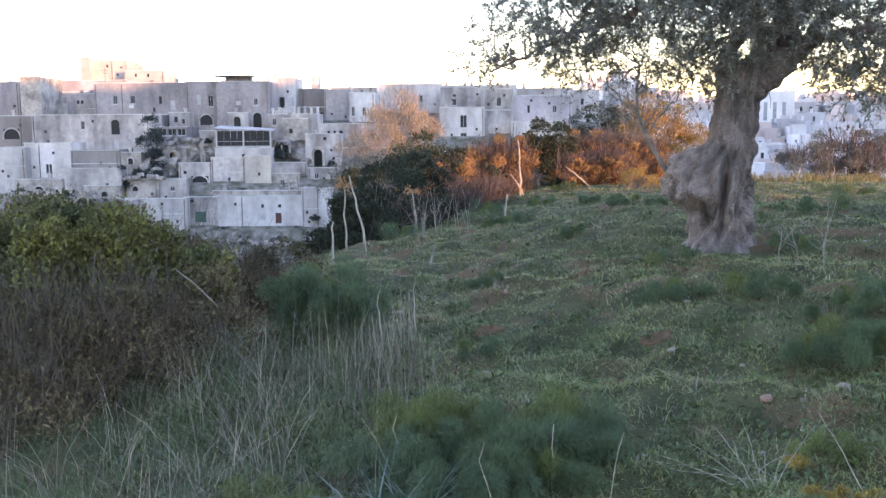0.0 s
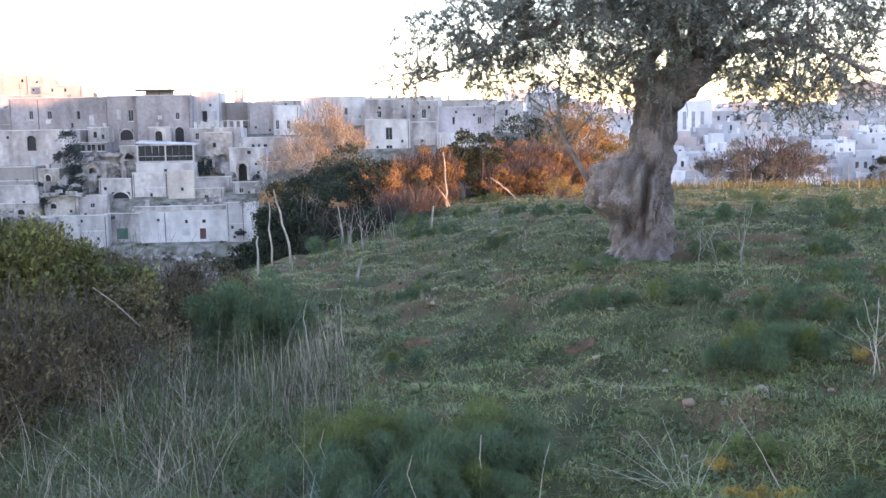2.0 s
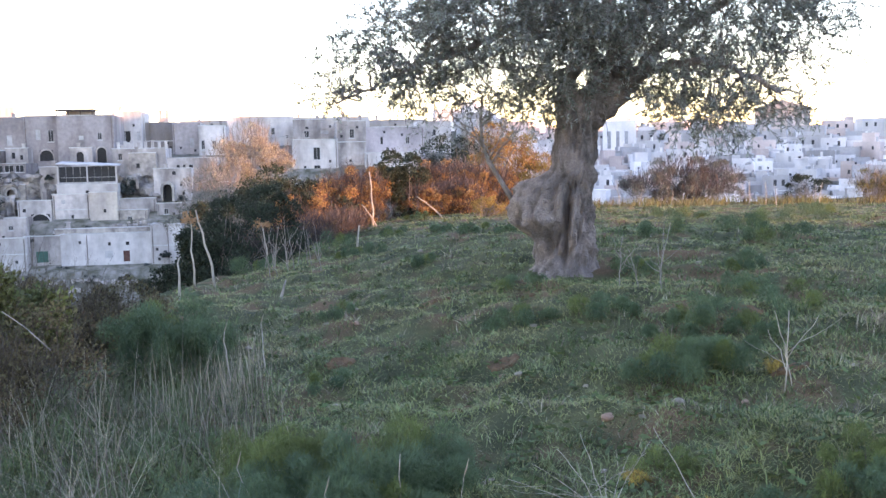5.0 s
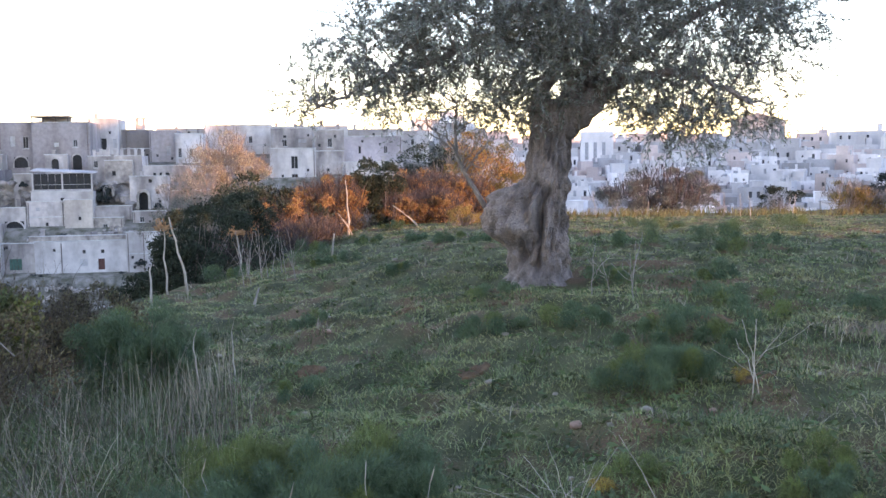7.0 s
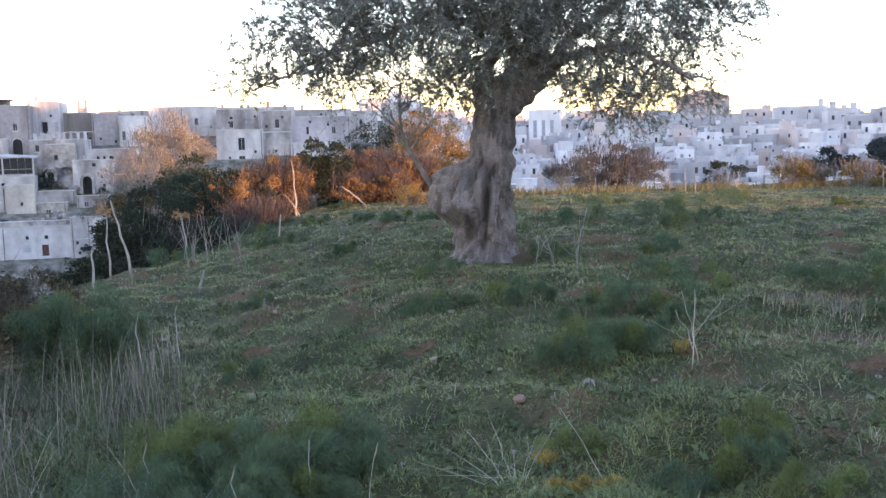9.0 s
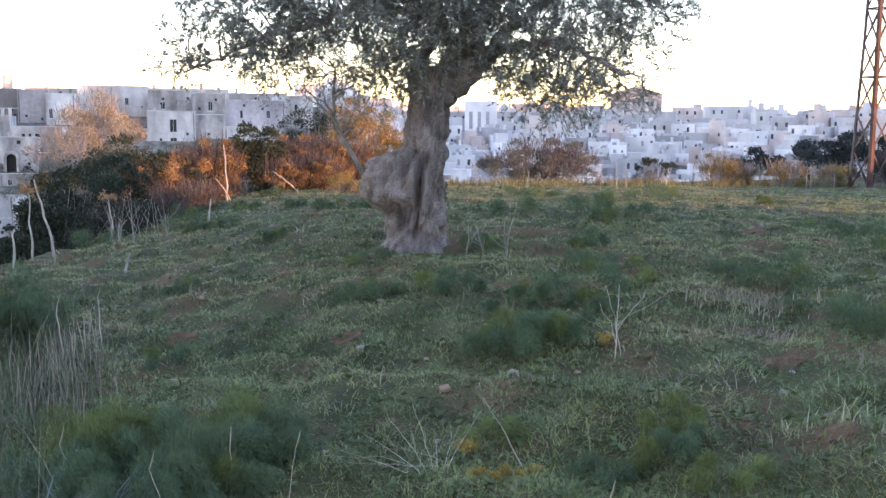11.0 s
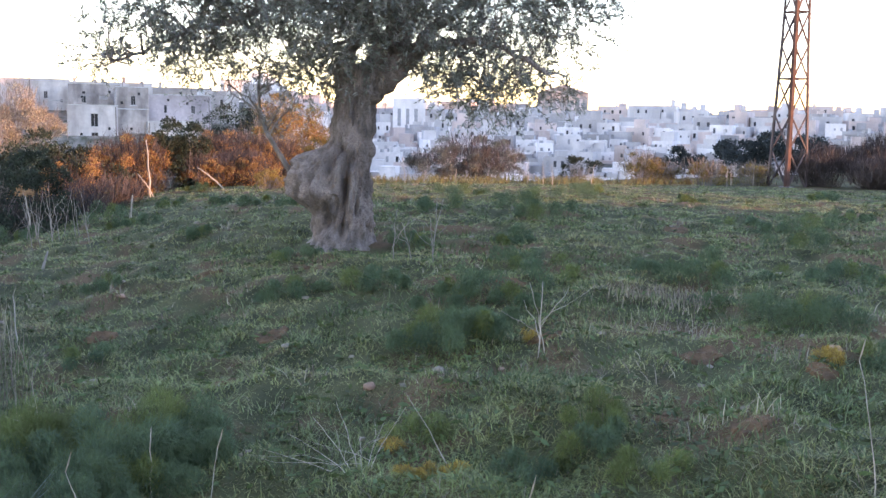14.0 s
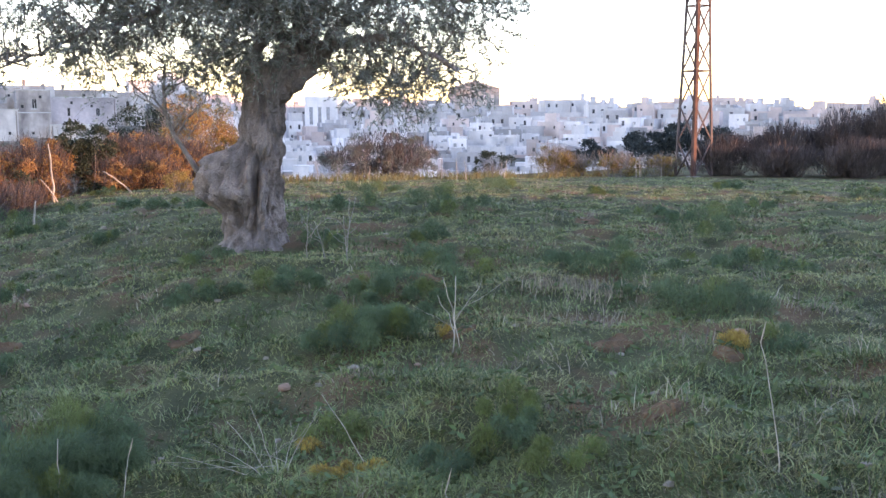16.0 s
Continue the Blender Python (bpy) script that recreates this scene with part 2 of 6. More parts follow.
def tube(points, radii, sides=6, squash=None):
    """A tube along points; ends closed."""
    P = np.asarray(points, dtype=float)
    k = len(P)
    radii = np.broadcast_to(np.asarray(radii, dtype=float), (k,))
    T = np.gradient(P, axis=0)
    T /= np.linalg.norm(T, axis=1)[:, None] + 1e-9
    up = np.array((0.0, 0.0, 1.0)) if abs(T[0, 2]) < 0.8 else np.array((1.0, 0.0, 0.0))
    A = np.cross(T, up)
    A /= np.linalg.norm(A, axis=1)[:, None] + 1e-9
    B = np.cross(T, A)
    ang = np.arange(sides) * 2 * math.pi / sides
    V = P[:, None] + radii[:, None, None] * (np.cos(ang)[None, :, None] * A[:, None] + np.sin(ang)[None, :, None] * B[:, None])
    faces = [(i * sides + j, i * sides + (j + 1) % sides, (i + 1) * sides + (j + 1) % sides, (i + 1) * sides + j) for i in range(k - 1) for j in range(sides)]
    faces += [tuple(range(sides))[::-1], tuple((k - 1) * sides + j for j in range(sides))]
    return V.reshape(-1, 3), faces


def bar(a, b, w, d=None):
    """A straight square bar from a to b."""
    v, f = tube([a, b], [w * 0.7071, w * 0.7071], 4)
    return v, f


def box(x0, x1, y0, y1, z0, z1):
    v = [(x, y, z) for x in (x0, x1) for y in (y0, y1) for z in (z0, z1)]
    return np.array(v, dtype=float), [(0, 1, 3, 2), (4, 6, 7, 5), (0, 4, 5, 1), (2, 3, 7, 6), (0, 2, 6, 4), (1, 5, 7, 3)]


def ribbons(paths, widths, side=None):
    """Thin blades: paths is (n, k, 3), widths is (n, k) half-widths."""
    n, k, _ = paths.shape
    if side is None:
        a = rng.uniform(0, 2 * math.pi, n)
        side = np.stack([np.cos(a), np.sin(a), np.zeros(n)], 1)
    L = paths - widths[..., None] * side[:, None]
    R_ = paths + widths[..., None] * side[:, None]
    V = np.stack([L, R_], 2).reshape(-1, 3)
    base = (np.arange(n) * k * 2)[:, None] + (np.arange(k - 1) * 2)[None]
    F_ = np.stack([base, base + 1, base + 3, base + 2], -1).reshape(-1, 4)
    return V, F_


def leaves(centres, along, length, width):
    """Diamond leaves: centres (n,3), along (n,3) unit."""
    n = len(centres)
    q = rng.normal(size=(n, 3))
    s = np.cross(along, q)
    s /= np.linalg.norm(s, axis=1)[:, None] + 1e-9
    length = np.broadcast_to(np.asarray(length, dtype=float), (n,))[:, None]
    width = np.broadcast_to(np.asarray(width, dtype=float), (n,))[:, None]
    V = np.stack([centres - along * length / 2, centres + s * width / 2, centres + along * length / 2, centres - s * width / 2], 1).reshape(-1, 3)
    F_ = np.arange(4 * n).reshape(-1, 4)
    return V, F_


def unit(v):
    return v / (np.linalg.norm(v, axis=-1, keepdims=True) + 1e-9)


# ================= the ground, one sheet =================
def edge_x(y):
    """Where the meadow's flank begins to fall towards the ravine."""
    return np.interp(y, [-40, 0, 6, 11, 15, 20, 26, 40], [-1.2, -1.0, -1.1, -1.2, 0.2, 1.2, 4.0, 14.0])


def ground_z(x, y):
    x, y = np.asarray(x, dtype=float), np.asarray(y, dtype=float)
    r = np.hypot(x, y)
    az = np.degrees(np.arctan2(x, y))
    f = 0.45 * sst(-0.8, 3.2, x) - 0.9 * sst(9, 40, r)
    f = f + (0.035 * np.sin(4.1 * x + 1.3 * np.sin(2.7 * y)) * np.sin(3.7 * y + 0.9 * np.sin(3.1 * x)) + 0.012 * np.sin(9.3 * x + y) * np.sin(8.1 * y - x)) * sst(0.5, 2.0, r) * (1 - sst(20, 45, r))
    f = f + (0.026 * np.sin(8.3 * x + 1.9 * np.sin(2.3 * y) + 0.5) * np.sin(6.4 * y + 2.1 * np.sin(1.9 * x)) + 0.010 * np.sin(17.0 * x + 2 * np.sin(5.0 * y)) * np.sin(13.0 * y + 2 * np.sin(6.0 * x))) * sst(1.5, 2.5, r) * (1 - sst(14, 24, r))
    f = f - 0.09 * np.exp(-((x - 2.6) ** 2 + (y - 9.2) ** 2) / 0.9)   # worn hollow round the olive
    f = f + 0.03 * np.sin(1.7 * x + 0.6 * y) * np.sin(1.1 * y - 0.4 * x) * sst(1.0, 4.0, r)
    s = np.maximum(edge_x(y) - x, np.maximum(y - (27.0 + 0.28 * x), 0) * 0.8)
    s = np.maximum(s, 0)
    s = np.where(y < -6, 0, s)
    drop = np.where(s < 2, 0.12 * s * s, 0.48 + 0.48 * (s - 2))
    near = f - np.minimum(drop, 30)
    near = np.maximum(near, -30)
    # the hillside with the town, across the ravine
    yl = np.interp(y, [60, 118, 138, 141, 143, 146, 149, 154, 160, 170, 200, 260], [-28, -26, -18, -17.3, -14.6, -13.8, -9, -6.5, -1.5, 0.5, 5, 5])
    rr = np.interp(r, [60, 130, 185, 250, 330, 420, 900], [-28, -24, -12, -3, 2, 2, 2])
    w = sst(9, 15, az)
    town = yl * (1 - w) + rr * w
    wt = sst(60, 110, np.where(az < 10, y, r)) * (np.abs(az - 5) < 88)
    far = near * (1 - wt) + town * wt
    return far


def build_ground():
    g = [-5000, -2500, -1200, -700, -450, -300, -220, -160, -120, -90, -70, -55, -42, -33, -26, -20, -15, -11, -8]
    xs = np.array(g + list(np.arange(-6, -2.01, 0.2)) + list(np.arange(-2, 8.01, 0.08)) + list(np.arange(8.2, 14.01, 0.2)) + [14.5, 15, 16, 17, 18, 19, 20, 21, 22, 24, 26, 28, 30, 33, 36, 40, 45, 50, 60, 70, 85, 100, 120, 140, 165, 190, 220, 260, 300, 350, 420, 520, 700, 1200, 2500, 5000])
    ys = np.array([-5000, -2500, -1200, -600, -300, -160, -100, -70, -50, -35, -25, -18, -12, -8, -5, -3, -1] + list(np.arange(0, 2.01, 0.2)) + list(np.arange(2.08, 14.01, 0.08)) + list(np.arange(14.2, 24.01, 0.2)) + [24.5, 25, 25.5, 26, 26.5, 27, 27.5, 28, 28.5, 29, 30, 31, 32, 33, 34, 36, 38, 40, 43, 46, 50, 55, 60, 70, 80, 90, 100, 110, 118, 126, 132, 136, 138, 140, 141, 142, 143, 144, 146, 148, 150, 153, 156, 160, 165, 170, 180, 190, 200, 215, 230, 250, 275, 300, 330, 370, 420, 500, 700, 1200, 2500, 5000])
    X, Y = np.meshgrid(xs, ys)
    Z = ground_z(X, Y)
    V = np.stack([X, Y, Z], -1).reshape(-1, 3)
    nx, ny = len(xs), len(ys)
    i = (np.arange(ny - 1)[:, None] * nx + np.arange(nx - 1)[None]).reshape(-1)
    F_ = np.stack([i, i + 1, i + nx + 1, i + nx], -1)
    ob = new("ground", np_mesh("ground", V, F_, M["ground"], True))
    tagged(ob, "uneven green meadow with bare reddish soil falling to a ravine", "ground", kind="structure")


build_ground()


def gz(x, y):
    return float(ground_z(x, y))


def ridge(name, p0, p1, s_of, height, width):
    """A long ridge outside the view, added to keep the low sun off the place. p runs across the sun's direction, s
    along it.
    """
    a = radians(SUN_AZ)
    u, q = np.array((math.sin(a), math.cos(a))), np.array((-math.cos(a), math.sin(a)))
    n, m = 40, 13
    V = []
    for i in range(n):
        p = p0 + (p1 - p0) * i / (n - 1)
        end = min(1.0, 14 * min(i, n - 1 - i) / (n - 1)) ** 0.5
        for j in range(m):
            t = j / (m - 1) * 2 - 1
            xy = u * (s_of(p) + t * width) + q * p
            top = height(p) * end * (1 - t * t) ** 1.2 * (1 + 0.05 * math.sin(p * 0.31))
            V.append((xy[0], xy[1], -30 if j in (0, m - 1) else top - 1))
    F_ = [(i * m + j, i * m + j + 1, (i + 1) * m + j + 1, (i + 1) * m + j) for i in range(n - 1) for j in range(m - 1)]
    tagged(new(name, np_mesh(name, V, F_, M["ground"], True)), "unseen ridge added to block the low sun", "ridge", kind="structure")


# unseen landforms, added only to shade the meadow, olive and town
ridge("sun_block_south", -60, 17.3, lambda p: 62, lambda p: 14, 18)
ridge("ridge_east", 40, 420, lambda p: 0.34 * p + 70, lambda p: 35, 26)
ridge("sun_block_low", 8, 46, lambda p: 25, lambda p: 3.7, 6)

# ================= houses =================
def facade(w, h, holes, depth=0.3):
    """Front wall in the plane y=0, from x 0..w and z 0..h, with openings of real depth. holes: x0, x1, z0, z1."""
    xs = sorted({0.0, w, *[q for o in holes for q in o[:2]]})
    zs = sorted({0.0, h, *[q for o in holes for q in o[2:]]})
    v, f = [], []

    def quad(*c):
        n = len(v)
        v.extend(c)
        f.append((n, n + 1, n + 2, n + 3))

    for a, b in zip(xs, xs[1:]):
        for c, d in zip(zs, zs[1:]):
            mx, mz = (a + b) / 2, (c + d) / 2
            if not any(o[0] < mx < o[1] and o[2] < mz < o[3] for o in holes):
                quad((a, 0, c), (b, 0, c), (b, 0, d), (a, 0, d))
    for a, b, c, d in holes:
        quad((a, 0, c), (a, depth, c), (a, depth, d), (a, 0, d))
        quad((b, depth, c), (b, 0, c), (b, 0, d), (b, depth, d))
        quad((a, 0, c), (b, 0, c), (b, depth, c), (a, depth, c))
        quad((a, depth, d), (b, depth, d), (b, 0, d), (a, 0, d))
        quad((a, depth, c), (b, depth, c), (b, depth, d), (a, depth, d))
    return np.array(v, dtype=float), f


def shell(w, d, h, parapet=0.35, t=0.25):
    """The other walls, the flat roof and its parapet."""
    v, f = [], []

    def quad(*c):
        n = len(v)
        v.extend(c)
        f.append((n, n + 1, n + 2, n + 3))

    quad((w, 0, 0), (w, d, 0), (w, d, h), (w, 0, h))
    quad((w, d, 0), (0, d, 0), (0, d, h), (w, d, h))
    quad((0, d, 0), (0, 0, 0), (0, 0, h), (0, d, h))
    o = [(0, 0), (w, 0), (w, d), (0, d)]
    i = [(t, t), (w - t, t), (w - t, d - t), (t, d - t)]
    for k in range(4):
        a, b, c, e = o[k], o[(k + 1) % 4], i[(k + 1) % 4], i[k]
        quad((*a, h), (*b, h), (*c, h), (*e, h))
        quad((*e, h), (*c, h), (*c, h - parapet), (*e, h - parapet))
    return np.array(v, dtype=float), f


def arch_panel(w, h, y):
    """A flat panel with a round head, and its raised surround, centred on x=0, base at z=0."""
    r = w / 2
    head = [(r * math.cos(a), h - r + r * math.sin(a)) for a in np.linspace(0, math.pi, 9)]
    ring = [(r, 0)] + head + [(-r, 0)]
    v = [(x, y, z) for x, z in ring]
    return np.array(v), [tuple(range(len(v)))]


def opening_parts(ob, k, cx, cz, w, h):
    """What fills an opening: pane and frame, shutter, door; in arches a black sheet for the shade inside."""
    if k in "wb" or k == "a":
        pm = M["pane"]
        win = part("window", np_mesh("window", *box(cx - w / 2 + 0.01, cx + w / 2 - 0.01, 0.2, 0.26, cz - h / 2 + 0.01, cz + h / 2 - 0.01), pm), ob)
        if w > 0.55 and k == "w":
            fr = merge(box(cx - w / 2, cx - w / 2 + 0.07, 0.15, 0.2, cz - h / 2, cz + h / 2), box(cx + w / 2 - 0.07, cx + w / 2, 0.15, 0.2, cz - h / 2, cz + h / 2),
                       box(cx - 0.03, cx + 0.03, 0.15, 0.2, cz - h / 2, cz + h / 2),
                       box(cx - w / 2, cx + w / 2, 0.152, 0.198, cz + h / 2 - 0.07, cz + h / 2), box(cx - w / 2, cx + w / 2, 0.152, 0.198, cz - h / 2, cz - h / 2 + 0.07))
            part("frame", np_mesh("frame", *fr, M["shut"]), win)
            part("sill", np_mesh("sill", *box(cx - w / 2 - 0.1, cx + w / 2 + 0.1, -0.12, 0.0, cz - h / 2 - 0.1, cz - h / 2), M["roof"]), win)
    elif k == "s":
        sh = part("shutter", np_mesh("shutter", *box(cx - w / 2 + 0.01, cx + w / 2 - 0.01, 0.08, 0.2, cz - h / 2, cz + h / 2), M["shut"]), ob)
    elif k in "dg":
        v = [box(cx - w / 2 + 0.01, cx + w / 2 - 0.01, 0.14, 0.22, cz - h / 2, cz + h / 2)]
        for q in range(4):
            x0 = cx - w / 2 + 0.03 + q * (w - 0.06) / 4
            v.append(box(x0 + 0.02, x0 + (w - 0.06) / 4 - 0.02, 0.11, 0.14, cz - h / 2 + 0.06, cz + h / 2 - 0.06))
        part("door", np_mesh("door", *merge(*v), M["wood_green" if k == "g" else "wood_red"]), ob)


WORDS = {"white": "whitewashed", "pale": "weathered pale plaster", "grey": "grey rendered", "lilac": "faded lilac-grey", "brown": "brown rendered",
         "cream": "cream plastered", "stone": "bare tufa stone", "warm": "sandy stone"}
house_no = 0


def house(kind, x0, x1, y, depth, z0, z1, wins):
    """An old flat-roofed house of the near quarter; openings as x from its corner, drop from its top, width, height, sort."""
    global house_no
    house_no += 1
    w, h = x1 - x0, z1 - z0
    desc = "plain" if not wins else "small-windowed" if len(wins) < 3 else "many-windowed"
    ob = thing("house", f"{WORDS[kind]} flat-roofed old house, {desc}, on the hillside", "house", x0, y, z0, group="houses of the old quarter")
    holes = []
    for cx, dz, ww, hh, k in wins:
        cz = h - dz
        if k != "ac" and cx - ww / 2 > 0.05 and cx + ww / 2 < w - 0.05 and cz - hh / 2 > 0.05 and cz + hh / 2 < h - 0.05:
            holes.append((cx - ww / 2, cx + ww / 2, cz - hh / 2, cz + hh / 2))
            opening_parts(ob, k, cx, cz, ww, hh)
            if k in "ab":
                v, f = arch_panel(ww + 0.3, hh + 0.25, -0.06)
                n = len(v)
                inner, _ = arch_panel(ww, hh, -0.06)
                ring = np.concatenate([v, inner])
                faces = [(i, i + 1, n + i + 1, n + i) for i in range(n - 1)]
                back = ring.copy()
                back[:, 1] = 0.0
                allv = np.concatenate([ring, back])
                faces += [(i + 1, i, 2 * n + i, 2 * n + i + 1) for i in range(n - 1)]
                allv = allv + np.array((cx, 0, cz - hh / 2))
                part("arch_surround", np_mesh("arch_surround", allv, faces, M["pale"]), ob)
        elif k == "ac":
            part("air_conditioner", np_mesh("air_conditioner", *merge(box(cx - 0.4, cx + 0.4, -0.35, 0, cz - 0.28, cz + 0.28), box(cx - 0.3, cx + 0.1, -0.37, -0.35, cz - 0.2, cz + 0.2)), M["white"]), ob, "white wall-mounted air conditioner")
    part("wall", np_mesh("wall", *merge(facade(w, h, holes), shell(w, depth, h)), M[kind]), ob)
    part("roof", np_mesh("roof", *box(0.25, w - 0.25, 0.25, depth - 0.25, h - 0.6, h - 0.35), M["roof"]), ob)
    lip = merge(box(-0.08, w + 0.08, -0.1, 0.28, h, h + 0.12))
    part("coping", np_mesh("coping", *lip, M["roof"]), ob)
    r = random.Random(house_no)
    if h > 4 and w > 4:
        zc = h * r.uniform(0.45, 0.7)
        if not any(o[2] - 0.3 < zc < o[3] + 0.3 for o in holes):
            part("string_course", np_mesh("string_course", *box(0, w, -0.07, 0, zc, zc + 0.14), M["roof"]), ob)
        for q in range(r.choice((1, 2))):
            px = r.choice((0.25, w - 0.3, w * r.uniform(0.2, 0.8)))
            if not any(o[0] - 0.1 < px < o[1] + 0.1 for o in holes):
                part("drainpipe", np_mesh("drainpipe", *tube([(px, -0.07, 0.3), (px, -0.07, h - 0.2)], 0.06, 6), M["tile"]), ob)
        for q in range(r.choice((1, 2, 3))):
            px, pz = r.uniform(0.5, w - 0.8), r.uniform(0.25, 0.9) * h
            if not any(o[0] - 0.6 < px < o[1] + 0.3 and o[2] - 0.6 < pz < o[3] + 0.3 for o in holes):
                part("vent", np_mesh("vent", *merge(box(px, px + 0.34, -0.012, 0.0, pz, pz + 0.34), box(px - 0.04, px + 0.38, -0.05, 0, pz + 0.34, pz + 0.4)), M["pane"]), ob)
    if z1 > 5 and r.random() < 0.6:
        ax = r.uniform(0.8, w - 0.6)
        part("aerial", np_mesh("aerial", *merge(tube([(ax, 2, h - 0.4), (ax, 2, h + 2.4)], 0.035, 5), *[tube([(ax - 0.5 + 0.1 * q, 2, h + 2.2 - 0.25 * q), (ax + 0.5 - 0.1 * q, 2, h + 2.2 - 0.25 * q)], 0.022, 4) for q in range(3)]), M["steel"]), ob)
    for i in range(r.choice((0, 1, 1, 2))):
        cx, cy = r.uniform(0.8, max(w - 0.8, 0.9)), r.uniform(1.0, depth - 1)
        hh = r.uniform(0.5, 1.1)
        part("chimney", np_mesh("chimney", *merge(box(cx - 0.25, cx + 0.25, cy - 0.25, cy + 0.25, h - 0.4, h + hh), box(cx - 0.33, cx + 0.33, cy - 0.33, cy + 0.33, h + hh, h + hh + 0.12)), M["pale"]), ob)
    return ob


house("lilac", -80.2, -70.0, 166.0, 14, -11.1, 8.0, [(9.3, 3.9, 0.40, 0.47, "w")])
house("stone", -67.7, -64.4, 161.0, 9, -3.8, 8.6, [])
house("pale", -69.4, -59.6, 173.0, 10, 0.9, 6.2, [(3.8, 1.3, 0.49, 0.98, "w"), (6.5, 1.4, 0.49, 0.59, "w"), (7.2, 1.4, 0.49, 0.59, "w")])
house("lilac", -74.0, -57.4, 182.0, 12, 4.6, 8.8, [])
house("warm", -73.6, -64.2, 205.0, 12, 1.1, 13.7, [(3.1, 0.4, 0.47, 0.70, "w"), (8.2, 1.4, 0.58, 0.58, "w"), (5.4, 1.1, 0.47, 0.58, "w")])
house("warm", -64.1, -56.1, 203.0, 10, 1.1, 11.5, [(2.2, 0.9, 0.46, 0.69, "w"), (4.7, 0.9, 0.46, 0.69, "w")])
house("warm", -72.6, -70.8, 202.0, 6, 1.1, 14.1, [])
house("grey", -57.6, -41.0, 166.0, 14, -2.9, 7.7, [(3.4, 2.7, 0.66, 1.42, "w"), (6.3, 2.7, 0.76, 1.32, "w"), (6.2, 3.8, 0.76, 0.57, "ac"), (10.9, 2.8, 0.47, 1.23, "w"), (12.9, 3.6, 0.85, 1.61, "s"), (9.8, 4.4, 0.40, 0.76, "w")])
house("pale", -64.1, -45.2, 156.0, 11, -4.6, 2.5, [(7.9, 1.6, 0.62, 1.33, "w"), (13.0, 1.9, 1.33, 2.31, "a"), (13.0, 4.7, 0.80, 1.24, "s"), (15.1, 3.3, 0.44, 0.89, "s"), (2.4, 4.1, 0.40, 0.40, "w")])
house("white", -69.3, -62.1, 148.0, 9, -9.1, -2.3, [])
house("white", -63.0, -55.9, 150.0, 9, -8.8, -1.7, [(3.3, 3.9, 0.40, 1.45, "w"), (3.8, 3.9, 0.40, 1.45, "w"), (1.3, 3.6, 0.40, 0.43, "w")])
house("brown", -55.7, -48.5, 149.0, 7, -7.5, -2.8, [])
house("pale", -57.3, -47.6, 147.0, 8, -11.2, -5.4, [(7.5, 2.4, 0.42, 0.42, "w"), (5.6, 3.1, 0.40, 0.42, "w")])
house("grey", -37.0, -28.4, 164.0, 12, -2.5, 7.75, [(3.6, 3.45, 0.75, 0.65, "s"), (6.4, 3.25, 0.65, 1.12, "w"), (6.6, 6.25, 1.40, 2.43, "b")])
house("grey", -42.2, -37.1, 165.0, 12, -3.0, 7.8, [(2.1, 2.9, 0.75, 1.60, "s"), (4.0, 3.1, 0.85, 1.88, "w"), (3.2, 6.2, 2.07, 1.69, "a")])
house("white", -30.3, -25.6, 174.0, 10, 0.8, 8.7, [(2.0, 4.2, 1.78, 1.98, "w"), (4.2, 4.1, 0.59, 1.49, "s")])
house("brown", -26.7, -20.4, 178.0, 12, -0.8, 6.9, [])
house("grey", -20.8, -16.1, 176.0, 12, -1.2, 6.7, [(3.2, 3.4, 0.70, 1.60, "s")])
house("white", -16.3, -11.8, 174.0, 12, -1.0, 6.1, [(0.7, 3.2, 0.59, 1.58, "w"), (2.6, 3.2, 0.59, 1.39, "w")])
house("pale", -27.9, -20.0, 159.0, 8, -6.2, 2.4, [(1.1, 1.2, 0.63, 1.09, "w"), (4.9, 3.0, 0.40, 0.45, "w"), (5.6, 3.4, 0.45, 0.72, "w")])
house("white", -34.8, -26.2, 152.0, 8, -5.9, -2.7, [(4.3, 1.1, 0.52, 0.40, "w")])
house("cream", -30.1, -26.2, 151.0, 8, -11.2, -3.9, [(2.1, 2.7, 0.40, 0.52, "w")])
house("pale", -35.4, -30.1, 151.6, 8, -11.3, -4.1, [(2.7, 3.3, 0.40, 0.52, "w"), (1.5, 1.1, 0.52, 0.52, "s")])
house("pale", -40.2, -35.5, 151.2, 8, -11.9, -4.9, [(3.1, 3.2, 2.7, 2.5, "a"), (0.9, 1.4, 0.5, 0.5, "w")])
house("grey", -45.0, -40.2, 157.0, 7, -4.2, 0.5, [(0.9, 0.75, 1.25, 1.1, "w"), (2.4, 0.75, 1.35, 1.1, "w"), (3.9, 0.75, 1.25, 1.1, "w")])
house("pale", -37.8, -35.2, 155.0, 6, -5.9, -0.1, [(1.6, 0.5, 1.32, 1.23, "w")])
house("pale", -26.5, -20.9, 153.0, 8, -11.0, -5.0, [(0.9, 2.6, 0.40, 0.40, "w")])
house("pale", -21.4, -15.9, 155.0, 8, -8.7, -0.7, [(0.6, 3.5, 1.23, 1.94, "a"), (3.0, 0.7, 0.53, 0.53, "w"), (4.0, 2.5, 0.40, 0.40, "w"), (4.3, 3.8, 0.44, 0.44, "w")])
house("pale", -20.7, -12.2, 160.0, 8, -8.4, 0.8, [(2.4, 1.4, 0.46, 0.73, "w"), (3.9, 1.6, 1.64, 1.27, "w")])
house("white", -20.8, -16.6, 145.0, 6, -15.8, -8.4, [])
house("pale", -38.2, -33.1, 146.0, 8, -16.1, -9.7, [(2.3, 2.9, 1.66, 1.58, "g")])
